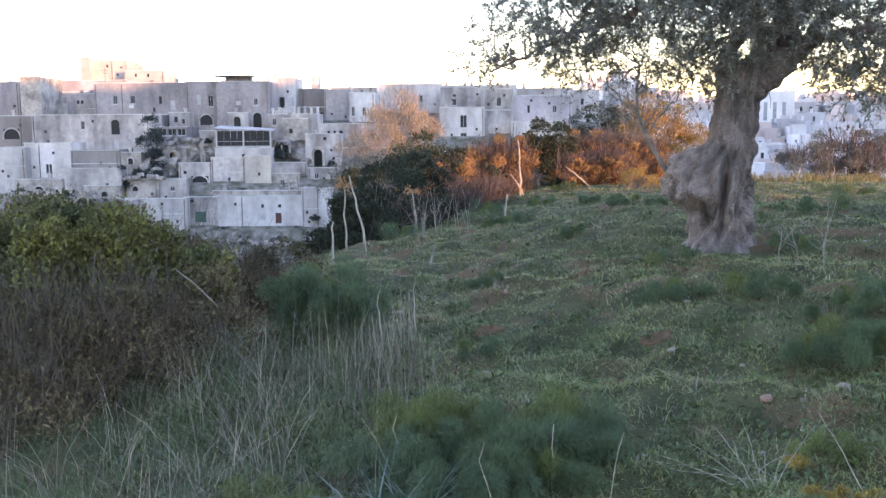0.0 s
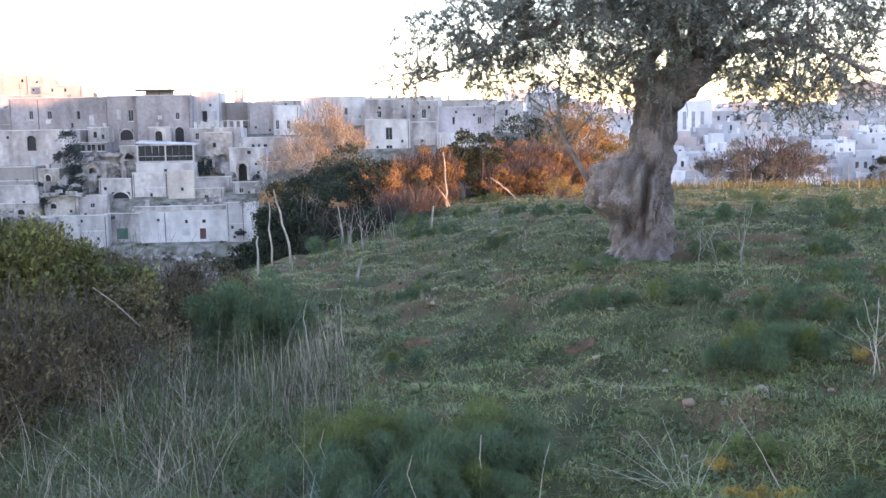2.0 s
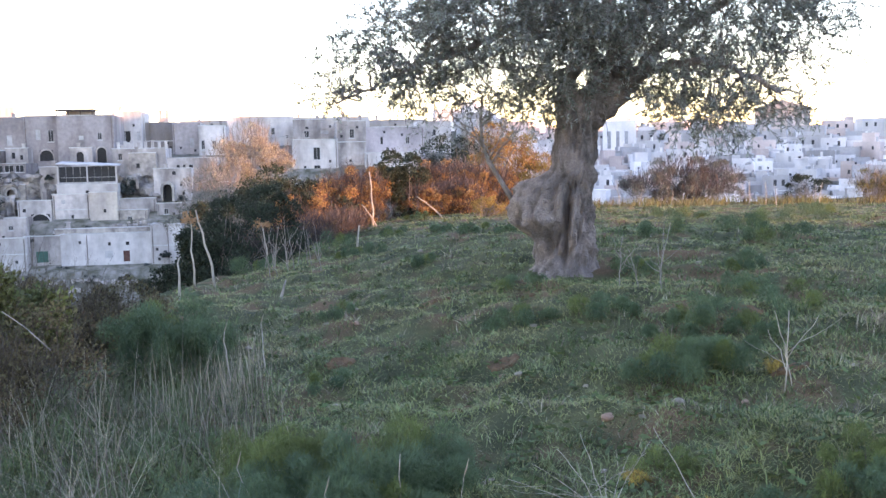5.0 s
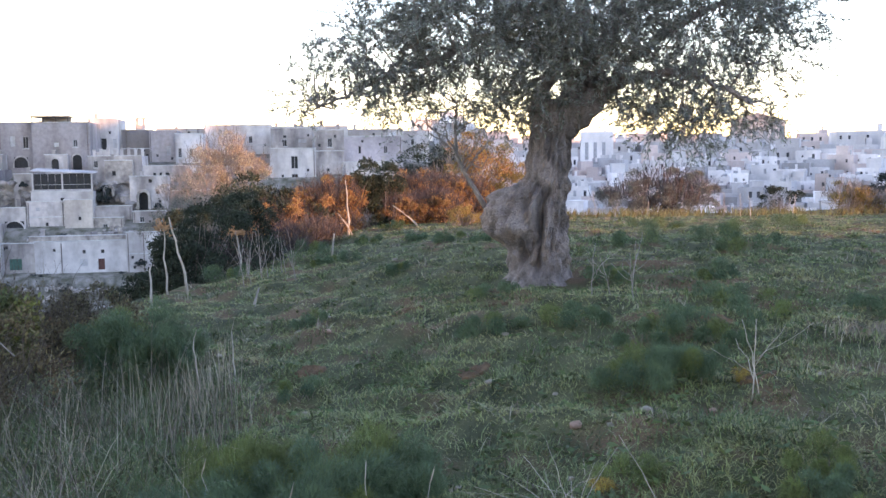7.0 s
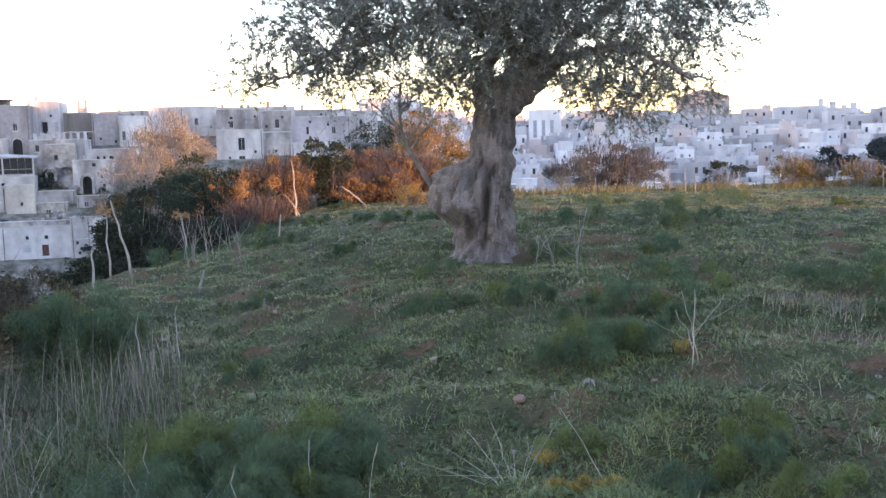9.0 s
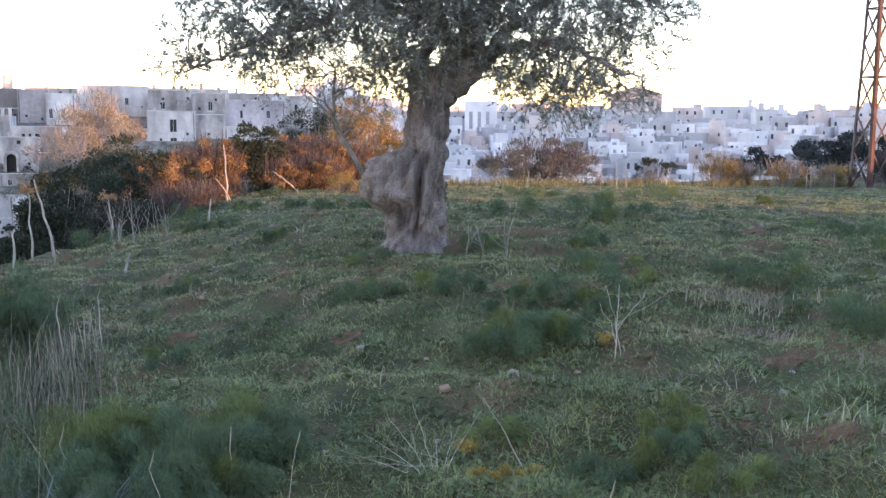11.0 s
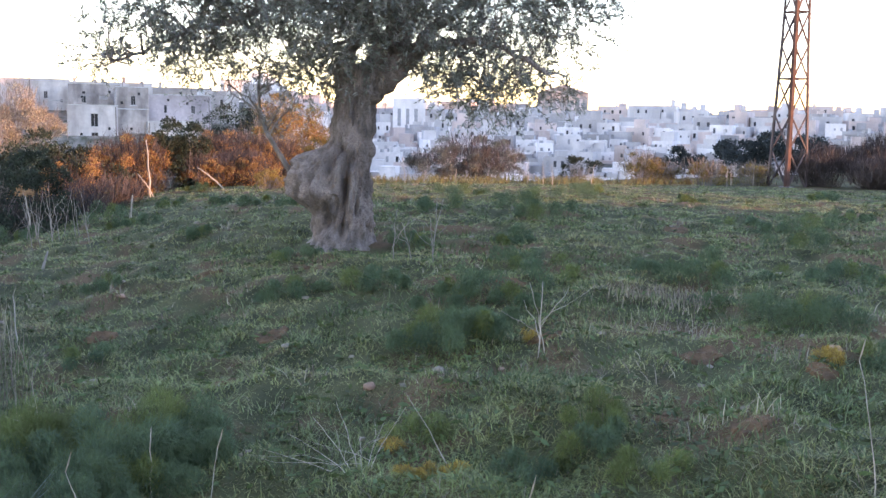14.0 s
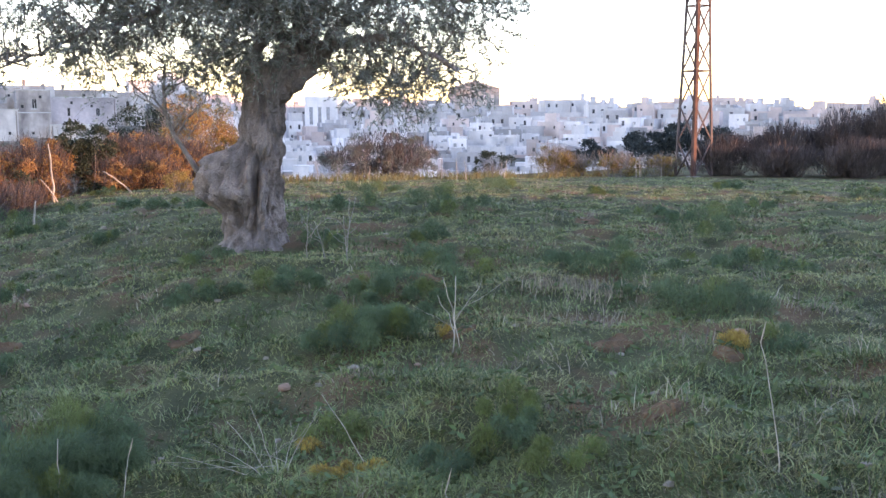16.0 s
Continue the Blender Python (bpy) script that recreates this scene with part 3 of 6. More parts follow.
house("white", -33.2, -20.7, 145.4, 8, -15.9, -9.5, [(6.6, 1.5, 0.41, 0.50, "w"), (9.1, 1.5, 0.50, 0.50, "w"), (8.9, 3.3, 0.91, 1.57, "d"), (2.6, 1.2, 0.40, 0.40, "w"), (6.5, 3.0, 1.08, 0.99, "s")])
house("white", -47.1, -37.4, 144.0, 6, -15.3, -9.7, [])
house("pale", -20.8, -10.6, 164.0, 8, -8.1, 0.6, [(3.7, 2.1, 0.47, 0.75, "w")])
house("pale", -12.2, 0.5, 166.0, 8, -8.3, 0.5, [(4.3, 2.1, 0.47, 0.76, "w")])
house("stone", -16.6, -0.4, 158.0, 8, -10.6, -3.0, [])
house("pale", -27.5, -20.1, 158.0, 6, -7.8, -2.5, [(3.8, 2.0, 0.45, 0.54, "w")])
house("stone", -45.5, -39.8, 156.0, 6, -7.5, -2.7, [])
house("stone", -48.5, -45.5, 150.0, 4, -7.2, -3.2, [(1.4, 1.3, 0.77, 0.94, "a")])
house("stone", -43.9, -39.7, 154.0, 4, -6.6, -2.6, [(1.6, 1.1, 0.70, 1.05, "w"), (3.1, 1.6, 0.53, 0.53, "w")])
house("stone", -46.7, -42.1, 146.5, 4, -11.2, -7.0, [(1.2, 1.4, 0.83, 0.75, "a")])
house("pale", -42.4, -38.2, 147.5, 4, -11.3, -7.1, [(2.1, 1.4, 0.67, 0.67, "w")])
house("stone", -52.7, -47.3, 145.6, 4, -11.6, -7.9, [(2.9, 1.2, 0.99, 0.75, "a")])
house("stone", -62.8, -56.1, 146.0, 4, -11.1, -6.9, [(3.3, 1.4, 1.33, 0.75, "a"), (5.8, 1.7, 0.50, 0.50, "w")])
house("stone", -26.2, -21.9, 151.0, 3, -11.4, -6.6, [(1.7, 1.2, 0.69, 0.60, "w"), (3.4, 1.9, 0.69, 1.03, "a")])
house("pale", -20.7, -16.0, 152.0, 4, -10.6, -5.8, [(1.3, 1.2, 0.69, 0.86, "w")])
house("stone", -25.2, -21.2, 157.0, 4, -4.4, 1.7, [(1.3, 1.9, 0.54, 0.71, "w"), (1.3, 3.7, 0.80, 0.89, "a")])
house("pale", -34.6, -31.3, 161.0, 3, -2.0, 2.7, [(1.5, 1.5, 1.10, 1.83, "a")])
house("brown", -70.9, -64.5, 158.0, 6, -4.1, 2.4, [(2.7, 2.8, 2.52, 1.62, "a")])
house("white", -67.9, -63.6, 170.0, 4, 0.7, 4.4, [(1.9, 0.9, 0.48, 0.77, "w")])
house("pale", -44.3, -41.0, 162.0, 4, -1.4, 2.8, [(1.1, 1.1, 0.55, 0.92, "w"), (2.3, 1.4, 0.46, 0.74, "w")])
house("stone", -34.4, -18.9, 147.6, 3, -11.4, -8.9, [])
house("white", -12.1, -0.2, 184.0, 12, -1.4, 7.8, [(8.1, 2.6, 0.63, 1.26, "w")])
house("white", -0.6, 6.7, 161.0, 9, -5.2, 3.3, [(3.9, 2.2, 1.10, 2.02, "w"), (3.9, 4.7, 1.01, 1.28, "w")])
house("pale", -0.4, 7.7, 174.0, 9, 1.5, 6.9, [(2.3, 2.5, 0.89, 1.19, "w"), (2.4, 1.4, 0.50, 0.40, "w"), (5.4, 2.2, 1.39, 0.59, "s")])
house("pale", 6.6, 11.4, 163.0, 10, -4.8, 6.2, [(2.5, 2.0, 0.74, 1.48, "w"), (0.8, 2.4, 0.40, 0.46, "w"), (2.2, 7.5, 0.83, 1.11, "s")])
house("lilac", 11.4, 21.2, 165.0, 12, -3.3, 5.2, [(2.7, 2.2, 0.40, 1.22, "w"), (7.0, 2.2, 0.66, 1.22, "w")])
house("white", 11.0, 19.9, 160.0, 6, -4.7, 1.0, [])
house("white", -0.4, 14.0, 190.0, 12, 4.3, 7.7, [])
house("warm", 12.8, 25.3, 195.0, 10, 3.7, 7.2, [(6.6, 0.9, 0.44, 0.44, "w")])
house("warm", -21.8, -12.7, 196.0, 10, 4.8, 7.6, [(1.5, 0.6, 0.45, 0.45, "w"), (6.0, 0.7, 0.45, 0.45, "w")])
house("white", 21.0, 26.8, 172.0, 10, -4.9, 6.2, [(2.9, 1.9, 0.49, 0.98, "w"), (3.9, 5.3, 0.49, 0.98, "w")])


def veranda():
    """The glazed terrace with a sloping awning roof, in front of the tower."""
    ob = thing("veranda", "dark glazed veranda with a white sloping roof on a terrace", "veranda", -34.7, 152, -2.7)
    roof = np.array([(0, -0.4, 3.0), (8.7, -0.4, 2.55), (8.7, 4, 2.75), (0, 4, 3.3), (0, -0.4, 3.15), (8.7, -0.4, 2.7), (8.7, 4, 2.9), (0, 4, 3.45)], dtype=float)
    part("roof", np_mesh("roof", roof, [(3, 2, 1, 0), (4, 5, 6, 7), (0, 1, 5, 4), (1, 2, 6, 5), (2, 3, 7, 6), (3, 0, 4, 7)], M["white"]), ob, "white sloping awning roof")
    for x in (0.1, 4.2, 8.3):
        part("post", np_mesh("post", *box(x, x + 0.2, -0.05, 0.15, 0.0, 2.62), M["white"]), ob)
    for i in range(8):
        x = 0.35 + i * 1.0
        part("pane", np_mesh("pane", *box(x, x + 0.92, 0.16, 0.2, 0.35, 2.6), M["pane"]), ob)
    part("rail", np_mesh("rail", *merge(box(0.3, 8.3, 0.1, 0.15, 1.0, 1.06), box(0.3, 8.3, 0.2, 0.3, 0, 0.35)), M["shut"]), ob)


veranda()


def roof_canopy():
    """A flat dark canopy on posts over the tower's roof, and the railing beside it."""
    ob = thing("roof_canopy", "dark flat canopy on thin posts over the tower roof", "canopy", -37.0, 164.0, 7.87)
    part("slab", np_mesh("slab", *box(-0.15, 5.7, -0.2, 4.0, 0.72, 0.92), M["tile"]), ob)
    for x in (0.0, 1.8, 3.6, 5.4):
        part("post", np_mesh("post", *box(x, x + 0.14, 0.0, 0.14, 0, 0.72), M["tile"]), ob)
    part("back_wall", np_mesh("back_wall", *box(0.9, 5.4, 3.0, 3.25, 0, 0.72), M["warm"]), ob)
    ob = thing("roof_railing", "thin iron railing along the tower roof", "railing", -31.2, 164.1, 7.87)
    part("top_rail", np_mesh("top_rail", *box(0, 2.8, 0, 0.05, 0.75, 0.81), M["steel"]), ob)
    for i in range(8):
        part("baluster", np_mesh("baluster", *box(0.02 + i * 0.39, 0.06 + i * 0.39, 0.005, 0.045, 0, 0.75), M["steel"]), ob)


roof_canopy()

for i in range(8):
    ob = thing("terrace_post", "stubby white masonry post on a terrace parapet", "post", -27.0 + i * 1.02, 159.2, 2.35, group="posts of the terrace")
    part("shaft", np_mesh("shaft", *box(-0.2, 0.2, -0.2, 0.2, 0, 0.95 + 0.12 * (i % 3)), M["white"]), ob)
    part("cap", np_mesh("cap", *box(-0.26, 0.26, -0.26, 0.26, 0.95 + 0.12 * (i % 3), 1.07 + 0.12 * (i % 3)), M["white"]), ob)

# a domed chapel roof and bell turret on the skyline
ob = thing("bell_turret", "small pale stone bell turret on a roof", "turret", -23.9, 190, 5.0)
part("shaft", np_mesh("shaft", *box(-0.8, 0.8, -0.8, 0.8, 0, 3.2), M["warm"]), ob)
part("belfry", np_mesh("belfry", *merge(*[box(x - 0.14, x + 0.14, y - 0.14, y + 0.14, 3.2, 4.3) for x in (-0.6, 0.6) for y in (-0.6, 0.6)], box(-0.85, 0.85, -0.85, 0.85, 4.3, 4.5)), M["warm"]), ob)
ob = thing("terrace_vault", "low white vaulted roof behind the terrace", "vault", -30.6, 173.4, 5.4)
v = [(1.6 * math.cos(a), y, 1.2 * math.sin(a)) for y in (0, -1.5) for a in np.linspace(0, math.pi, 11)]
part("barrel", np_mesh("barrel", v, [(i, i + 1, i + 12, i + 11) for i in range(10)] + [tuple(range(10, -1, -1)), tuple(range(11, 22))], M["white"]), ob)


def rough_wall(name, x0, x1, y0, y1, z0f, z1f, n, seed, material, label):
    """A long uneven wall or rock face: front strip with relief, and a top."""
    r = np.random.default_rng(seed)
    n *= 2
    xs, rows = np.linspace(x0, x1, n), 18
    V = []
    for j in range(rows):
        for i, x in enumerate(xs):
            u = i / (n - 1)
            y = y0 + (y1 - y0) * u
            t = j / (rows - 2)
            if j == rows - 1:
                V.append((x, y + 4, z1f(u) - 0.2))
            else:
                k = noise.noise((x * 0.3, t * 2.2, seed)) * 2.4 + noise.noise((x * 0.8, t * 5, seed)) * 1.5 + noise.noise((x * 2.1, t * 11, seed)) * 0.6
                V.append((x, y - (1 - t) * 1.2 + k * 0.8, z0f(u) + (z1f(u) - z0f(u)) * t + (noise.noise((x * 0.8, 3, seed)) * 0.9 if t == 1 else 0)))
    F_ = [(j * n + i, j * n + i + 1, (j + 1) * n + i + 1, (j + 1) * n + i) for j in range(rows - 1) for i in range(n - 1)]
    ob = new(name, np_mesh(name, V, F_, material))
    tagged(ob, label, "rock face", kind="structure")


rough_wall("rock_face_west", -75, -44, 143.5, 143.5, lambda u: -17, lambda u: -8.6 - 1.4 * u, 60, 3, M["rock"], "pitted pale rock and rubble wall below the houses")
rough_wall("rock_face_middle", -47, -40.6, 151, 152, lambda u: -12.5, lambda u: -4.5 + 0.6 * u, 30, 5, M["rock"], "broken pale rubble wall with hollows")
rough_wall("rock_face_upper", -43, -34, 155, 155.5, lambda u: -5.5, lambda u: -1.2, 26, 8, M["rock"], "broken pale rubble wall with hollows")
rough_wall("rock_face_low", -42, -14, 142.6, 142.6, lambda u: -21.5, lambda u: -15.6, 60, 11, M["rock"], "terraced pale rock below the road")
rough_wall("rock_face_terrace", -35, -16, 149.2, 149.4, lambda u: -14.0, lambda u: -9.0, 40, 14, M["rock"], "rubble terrace wall above the low white house")
rough_wall("rock_face_stair", -27, -20, 156, 156, lambda u: -8.0, lambda u: -1.6, 24, 17, M["rock"], "rough masonry beside the stair arch")


def cave(x, y, z, w, h, label):
    """An arched hollow framed by rough stone, coloured near-black inside to stand for its shade."""
    ob = thing("arched_hollow", label, "archway", x, y, z, group="hollows of the rubble terraces")
    v, f = arch_panel(w, h, -0.02)
    n = len(v)
    back = v + np.array((0, 1.4, 0))
    inner = [(i, i + 1, n + i + 1, n + i) for i in range(n - 1)] + [tuple(n + i for i in range(n - 1, -1, -1))]
    part("recess", np_mesh("recess", np.concatenate([v, back]), inner, M["pane"]), ob, "recess coloured near-black for its shade")
    o, _ = arch_panel(w + 0.7, h + 0.45, -0.3)
    o2 = o + np.array((0, 1.2, 0))
    v2 = v.copy()
    v2[:, 1] = -0.3
    V = np.concatenate([v2, o, o2])
    F_ = [(i + 1, i, n + i, n + i + 1) for i in range(n - 1)] + [(n + i + 1, n + i, 2 * n + i, 2 * n + i + 1) for i in range(n - 1)]
    part("arch_surround", np_mesh("arch_surround", V, F_, M["stone"]), ob)


cave(-46.4, 148.2, -9.4, 1.5, 1.5, "dark low arch in the rubble terrace")
cave(-43.2, 149.4, -6.9, 1.2, 1.1, "dark hollow in the broken wall")
cave(-41.4, 153.0, -4.4, 1.1, 1.2, "dark hollow in the broken wall")
cave(-52.0, 142.6, -10.6, 1.4, 1.2, "dark low arch in the rock face")
cave(-58.5, 142.4, -10.2, 1.2, 1.0, "dark hollow in the rock face")
cave(-22.4, 148.2, -10.9, 1.7, 1.1, "wide low arch under the terrace")
cave(-19.2, 153.2, -5.6, 1.3, 2.6, "tall arch beside the outer stair")
cave(-24.4, 155.0, -3.6, 0.9, 1.3, "small dark doorway in the masonry")
cave(-30.5, 141.0, -18.4, 2.0, 1.4, "low dark hollow below the road")


def rubble(x0, x1, y, zf, n, seed, label):
    """Heaped broken blocks on a ledge, each a stone of its own."""
    r = random.Random(seed)
    ob = thing("rubble_heap", label, "rubble", (x0 + x1) / 2, y, zf)
    for i in range(n):
        sx, sy, sz = r.uniform(0.25, 0.8), r.uniform(0.25, 0.6), r.uniform(0.2, 0.55)
        x = r.uniform(x0, x1) - (x0 + x1) / 2
        v, f = box(-sx / 2, sx / 2, -sy / 2, sy / 2, -sz / 2, sz / 2)
        v = v * np.array([1 + r.uniform(-0.25, 0.25) for _ in range(24)]).reshape(8, 3)
        a = r.uniform(0, 3)
        v = v @ np.array(((math.cos(a), -math.sin(a), 0), (math.sin(a), math.cos(a), 0), (0, 0, 1)))
        pile = 0.9 * max(0.0, 1 - abs(x) / (x1 - x0) * 2)
        part("block", np_mesh("block", v + np.array((x, r.uniform(-0.7, 0.7), r.uniform(0, pile) + 0.1)), f, M["stone" if r.random() < 0.6 else "pale"]), ob)


rubble(-47, -41, 146.0, -7.0, 26, 1, "heap of broken pale blocks on the terrace")
rubble(-62, -50, 142.2, -8.9, 40, 2, "broken stones along the top of the rock face")
rubble(-27, -19, 148.6, -8.9, 34, 3, "tumbled stones above the low white house")
rubble(-44, -40.5, 153.6, -2.6, 16, 4, "broken masonry below the row of windows")
rubble(-39, -22, 141.2, -16.2, 44, 5, "loose stones along the road's edge")


# ---- the white town on the farther hillside
def town_house(i):
    r = random.Random(100 + i)
    w, d, h = r.uniform(3.2, 6.0), r.uniform(4.5, 6.5), r.uniform(4.2, 6.6)
    kind = ("town_white", "town_grey", "town_white", "town_pink", "town_grey", "town_white", "town_white")[i % 7]
    words = {"town_white": "whitewashed flat-roofed town house", "town_grey": "grey rendered flat-roofed town house", "town_pink": "pale pink flat-roofed town house"}[kind]
    ob = thing("town_house", words + (" with a roof room" if i % 3 == 0 else " with small dark windows"), "house", 0, -600, -200, group="houses of the white town")
    holes = []
    for row in range(2):
        cz = h - 1.4 - row * 2.5
        n = r.choice((2, 2, 3, 3))
        for q in range(n):
            if r.random() < 0.22:
                continue
            cx = w * (q + 0.5) / n + r.uniform(-0.3, 0.3)
            ww, hh = r.choice(((0.5, 0.8), (0.6, 1.2), (0.4, 0.5), (0.7, 0.8)))
            holes.append((cx - ww / 2, cx + ww / 2, cz - hh / 2, cz + hh / 2))
            win = part("window", np_mesh("window", *box(cx - ww / 2 + 0.01, cx + ww / 2 - 0.01, 0.2, 0.26, cz - hh / 2 + 0.01, cz + hh / 2 - 0.01), M["town_pane" if r.random() < 0.6 else "shut"]), ob)
    part("wall", np_mesh("wall", *merge(facade(w, h, holes), shell(w, d, h, 0.6)), M[kind]), ob)
    part("roof", np_mesh("roof", *box(0.25, w - 0.25, 0.25, d - 0.25, h - 0.8, h - 0.6), M["roof"]), ob)
    if i % 3 == 0:
        a, b = r.uniform(0.4, w * 0.4), r.uniform(1.8, 3.2)
        part("roof_room", np_mesh("roof_room", *merge(box(a, a + b, 2.0, 5.0, h - 0.6, h + 1.9), box(a - 0.1, a + b + 0.1, 1.9, 5.1, h + 1.9, h + 2.05)), M[kind]), ob)
    if i % 2:
        a = r.uniform(0.6, w - 1)
        part("chimney", np_mesh("chimney", *merge(box(a, a + 0.5, 3, 3.5, h - 0.6, h + 0.9), box(a - 0.08, a + 0.58, 2.92, 3.58, h + 0.9, h + 1.05)), M["town_white"]), ob)
    if i % 3 == 1:
        a = r.uniform(0.3, w - 1.6)
        part("water_tank", np_mesh("water_tank", *tube([(a + 0.5, 3.6, h - 0.6), (a + 0.5, 3.6, h + 0.5)], 0.45, 10), M["shut"]), ob)
    if i % 5 < 2:
        a = w * r.uniform(0.3, 0.6)
        part("annex", np_mesh("annex", *merge(box(a, w + 0.6, -1.9, 0.0, 0.0, h * 0.55), box(a - 0.06, w + 0.66, -1.96, 0.06, h * 0.55, h * 0.55 + 0.12)), M["town_white" if i % 2 else "town_pink"]), ob)
    if i % 4 == 2:
        part("parapet_step", np_mesh("parapet_step", *box(0, w * 0.45, 0, 0.3, h, h + 0.8), M[kind]), ob)
    if i % 4 == 1:
        a = w * 0.3
        bal = part("balcony", np_mesh("balcony", *merge(box(a, a + 2.2, -0.8, 0, h - 3.6, h - 3.45), *[box(a + 0.05 + q * 0.3, a + 0.08 + q * 0.3, -0.78, -0.75, h - 3.45, h - 2.6) for q in range(8)], box(a, a + 2.2, -0.8, -0.74, h - 2.6, h - 2.54)), M["shut"]), ob)
    return ob


protos = [town_house(i) for i in range(21)]
rt = random.Random(5)
rows_r = [184, 190, 196, 203, 210, 217, 224, 231, 238, 246, 254]
used = set()
for r_i, rad in enumerate(rows_r):
    a = 9.0 + rt.uniform(0, 1.5)
    while a < 54:
        i = rt.randrange(21)
        if a > 36 and rt.random() < 0.45:
            i = rt.choice((1, 3, 4, 8, 10, 11, 17, 18))
        wdeg = math.degrees(4.7 / rad)
        rr = rad + rt.uniform(-3, 3)
        x, y = rr * math.sin(radians(a)), rr * math.cos(radians(a))
        top = -2.0 * sst(36, 50, a) * (rad > 300)
        z = gz(x, y) - 2.6 + rt.uniform(-1.6, 1.6) + top
        m = pose(x, y, z, 0, 0, -a + rt.uniform(-24, 24))
        if i not in used:
            used.add(i)
            protos[i].matrix_world = m
        else:
            copy_thing(protos[i], m)
        a += wdeg * rt.uniform(0.85, 1.35)


def skyline():
    """The crowded last rows of the town, too far off to count."""
    sets = {"town_white": [], "town_grey": [], "town_pink": []}
    panes = []
    for rad in (262, 272, 283, 294, 306, 319, 333, 350, 370):
        a = 8.0
        while a < 55:
            w, h, d = rt.uniform(4, 8.5), rt.uniform(5, 8.5), 7
            x, y = rad * math.sin(radians(a)), rad * math.cos(radians(a))
            z = gz(x, y) - 2.5 + rt.uniform(-1, 1.5) - 3.0 * sst(38, 50, a) * (rad > 300)
            m = np.array(pose(x, y, z, 0, 0, -a + rt.uniform(-20, 20)))
            key = rt.choice(("town_white", "town_white", "town_grey", "town_pink") if a < 36 else ("town_white", "town_grey", "town_pink", "town_pink"))

            def put(v, f):
                return np.asarray(v) @ m[:3, :3].T + m[:3, 3], f

            holes = []
            for q in range(rt.choice((1, 2, 3))):
                cx = 1.2 + q * 2.4
                if cx + 0.6 < w:
                    holes.append((cx - 0.35, cx + 0.35, h - 2.3, h - 1.2))
                    panes.append(put(*box(cx - 0.34, cx + 0.34, 0.2, 0.26, h - 2.29, h - 1.21)))
            sets[key].append(put(*facade(w, h, holes)))
            sets[key].append(put(*shell(w, d, h, 0.5)))
            sets[key].append(put(*box(0.25, w - 0.25, 0.25, d - 0.25, h - 0.7, h - 0.5)))
            if rt.random() < 0.4:
                c = rt.uniform(0.5, w - 1.5)
                sets[key].append(put(*box(c, c + rt.uniform(0.6, 3), 2, 4, h - 0.5, h + rt.uniform(0.8, 2.2))))
            a += math.degrees(5.8 / rad) * rt.uniform(0.9, 1.5)
    ob = thing("distant_houses", "crowded pale flat-roofed houses along the skyline", "houses", kind="stuff")
    for key, pieces in sets.items():
        tagged(part("wall", np_mesh("wall", *merge(*pieces), M[key]), ob), kind="stuff")
    tagged(part("window", np_mesh("window", *merge(*panes), M["town_pane"]), ob), kind="stuff")


skyline()


def church():
    ob = thing("church", "large sandy stone church with a row of arched windows", "church", 139, 289, 2.0, rz=-26)
    w, h = 16, 9.5
    holes = [(1.2 + i * 2.4, 2.3 + i * 2.4, 4.2, 7.6) for i in range(6)]
    for o in holes:
        part("window", np_mesh("window", *box(o[0] + 0.01, o[1] - 0.01, 0.2, 0.26, o[2] + 0.01, o[3] - 0.01), M["town_pink"]), ob)
    part("wall", np_mesh("wall", *merge(facade(w, h, holes), shell(w, 12, h)), M["warm"]), ob)
    gable = np.array([(-0.4, -0.3, h), (w + 0.4, -0.3, h), (w / 2, -0.3, h + 2.6), (-0.4, 12, h), (w + 0.4, 12, h), (w / 2, 12, h + 2.6)], dtype=float)
    part("roof", np_mesh("roof", gable, [(0, 1, 2), (3, 5, 4), (0, 2, 5, 3), (1, 4, 5, 2), (0, 3, 4, 1)], M["warm"]), ob)
    ob = thing("tall_white_house", "tall white house with blind arched niches", "house", 79, 251, -3.0, rz=-18)
    holes = [(1.2 + i * 2.2, 2.1 + i * 2.2, 3.5, 8.0) for i in range(3)]
    for o in holes:
        part("niche", np_mesh("niche", *box(o[0] + 0.01, o[1] - 0.01, 0.2, 0.26, o[2], o[3]), M["shut"]), ob)
    part("wall", np_mesh("wall", *merge(facade(8.5, 10.8, holes), shell(8.5, 9, 10.8)), M["town_white"]), ob)
    part("roof", np_mesh("roof", *box(0.25, 8.25, 0.25, 8.75, 10.2, 10.45), M["roof"]), ob)
    ob = thing("bell_tower", "slim white bell tower on the skyline", "tower", 167, 286, 0.0, rz=-30)
    part("shaft", np_mesh("shaft", *box(-1.1, 1.1, -1.1, 1.1, 0, 7.8), M["town_white"]), ob)
    part("belfry", np_mesh("belfry", *merge(*[box(x - 0.2, x + 0.2, y - 0.2, y + 0.2, 7.8, 9.3) for x in (-0.85, 0.85) for y in (-0.85, 0.85)], box(-1.2, 1.2, -1.2, 1.2, 9.3, 9.6)), M["town_white"]), ob)


church()

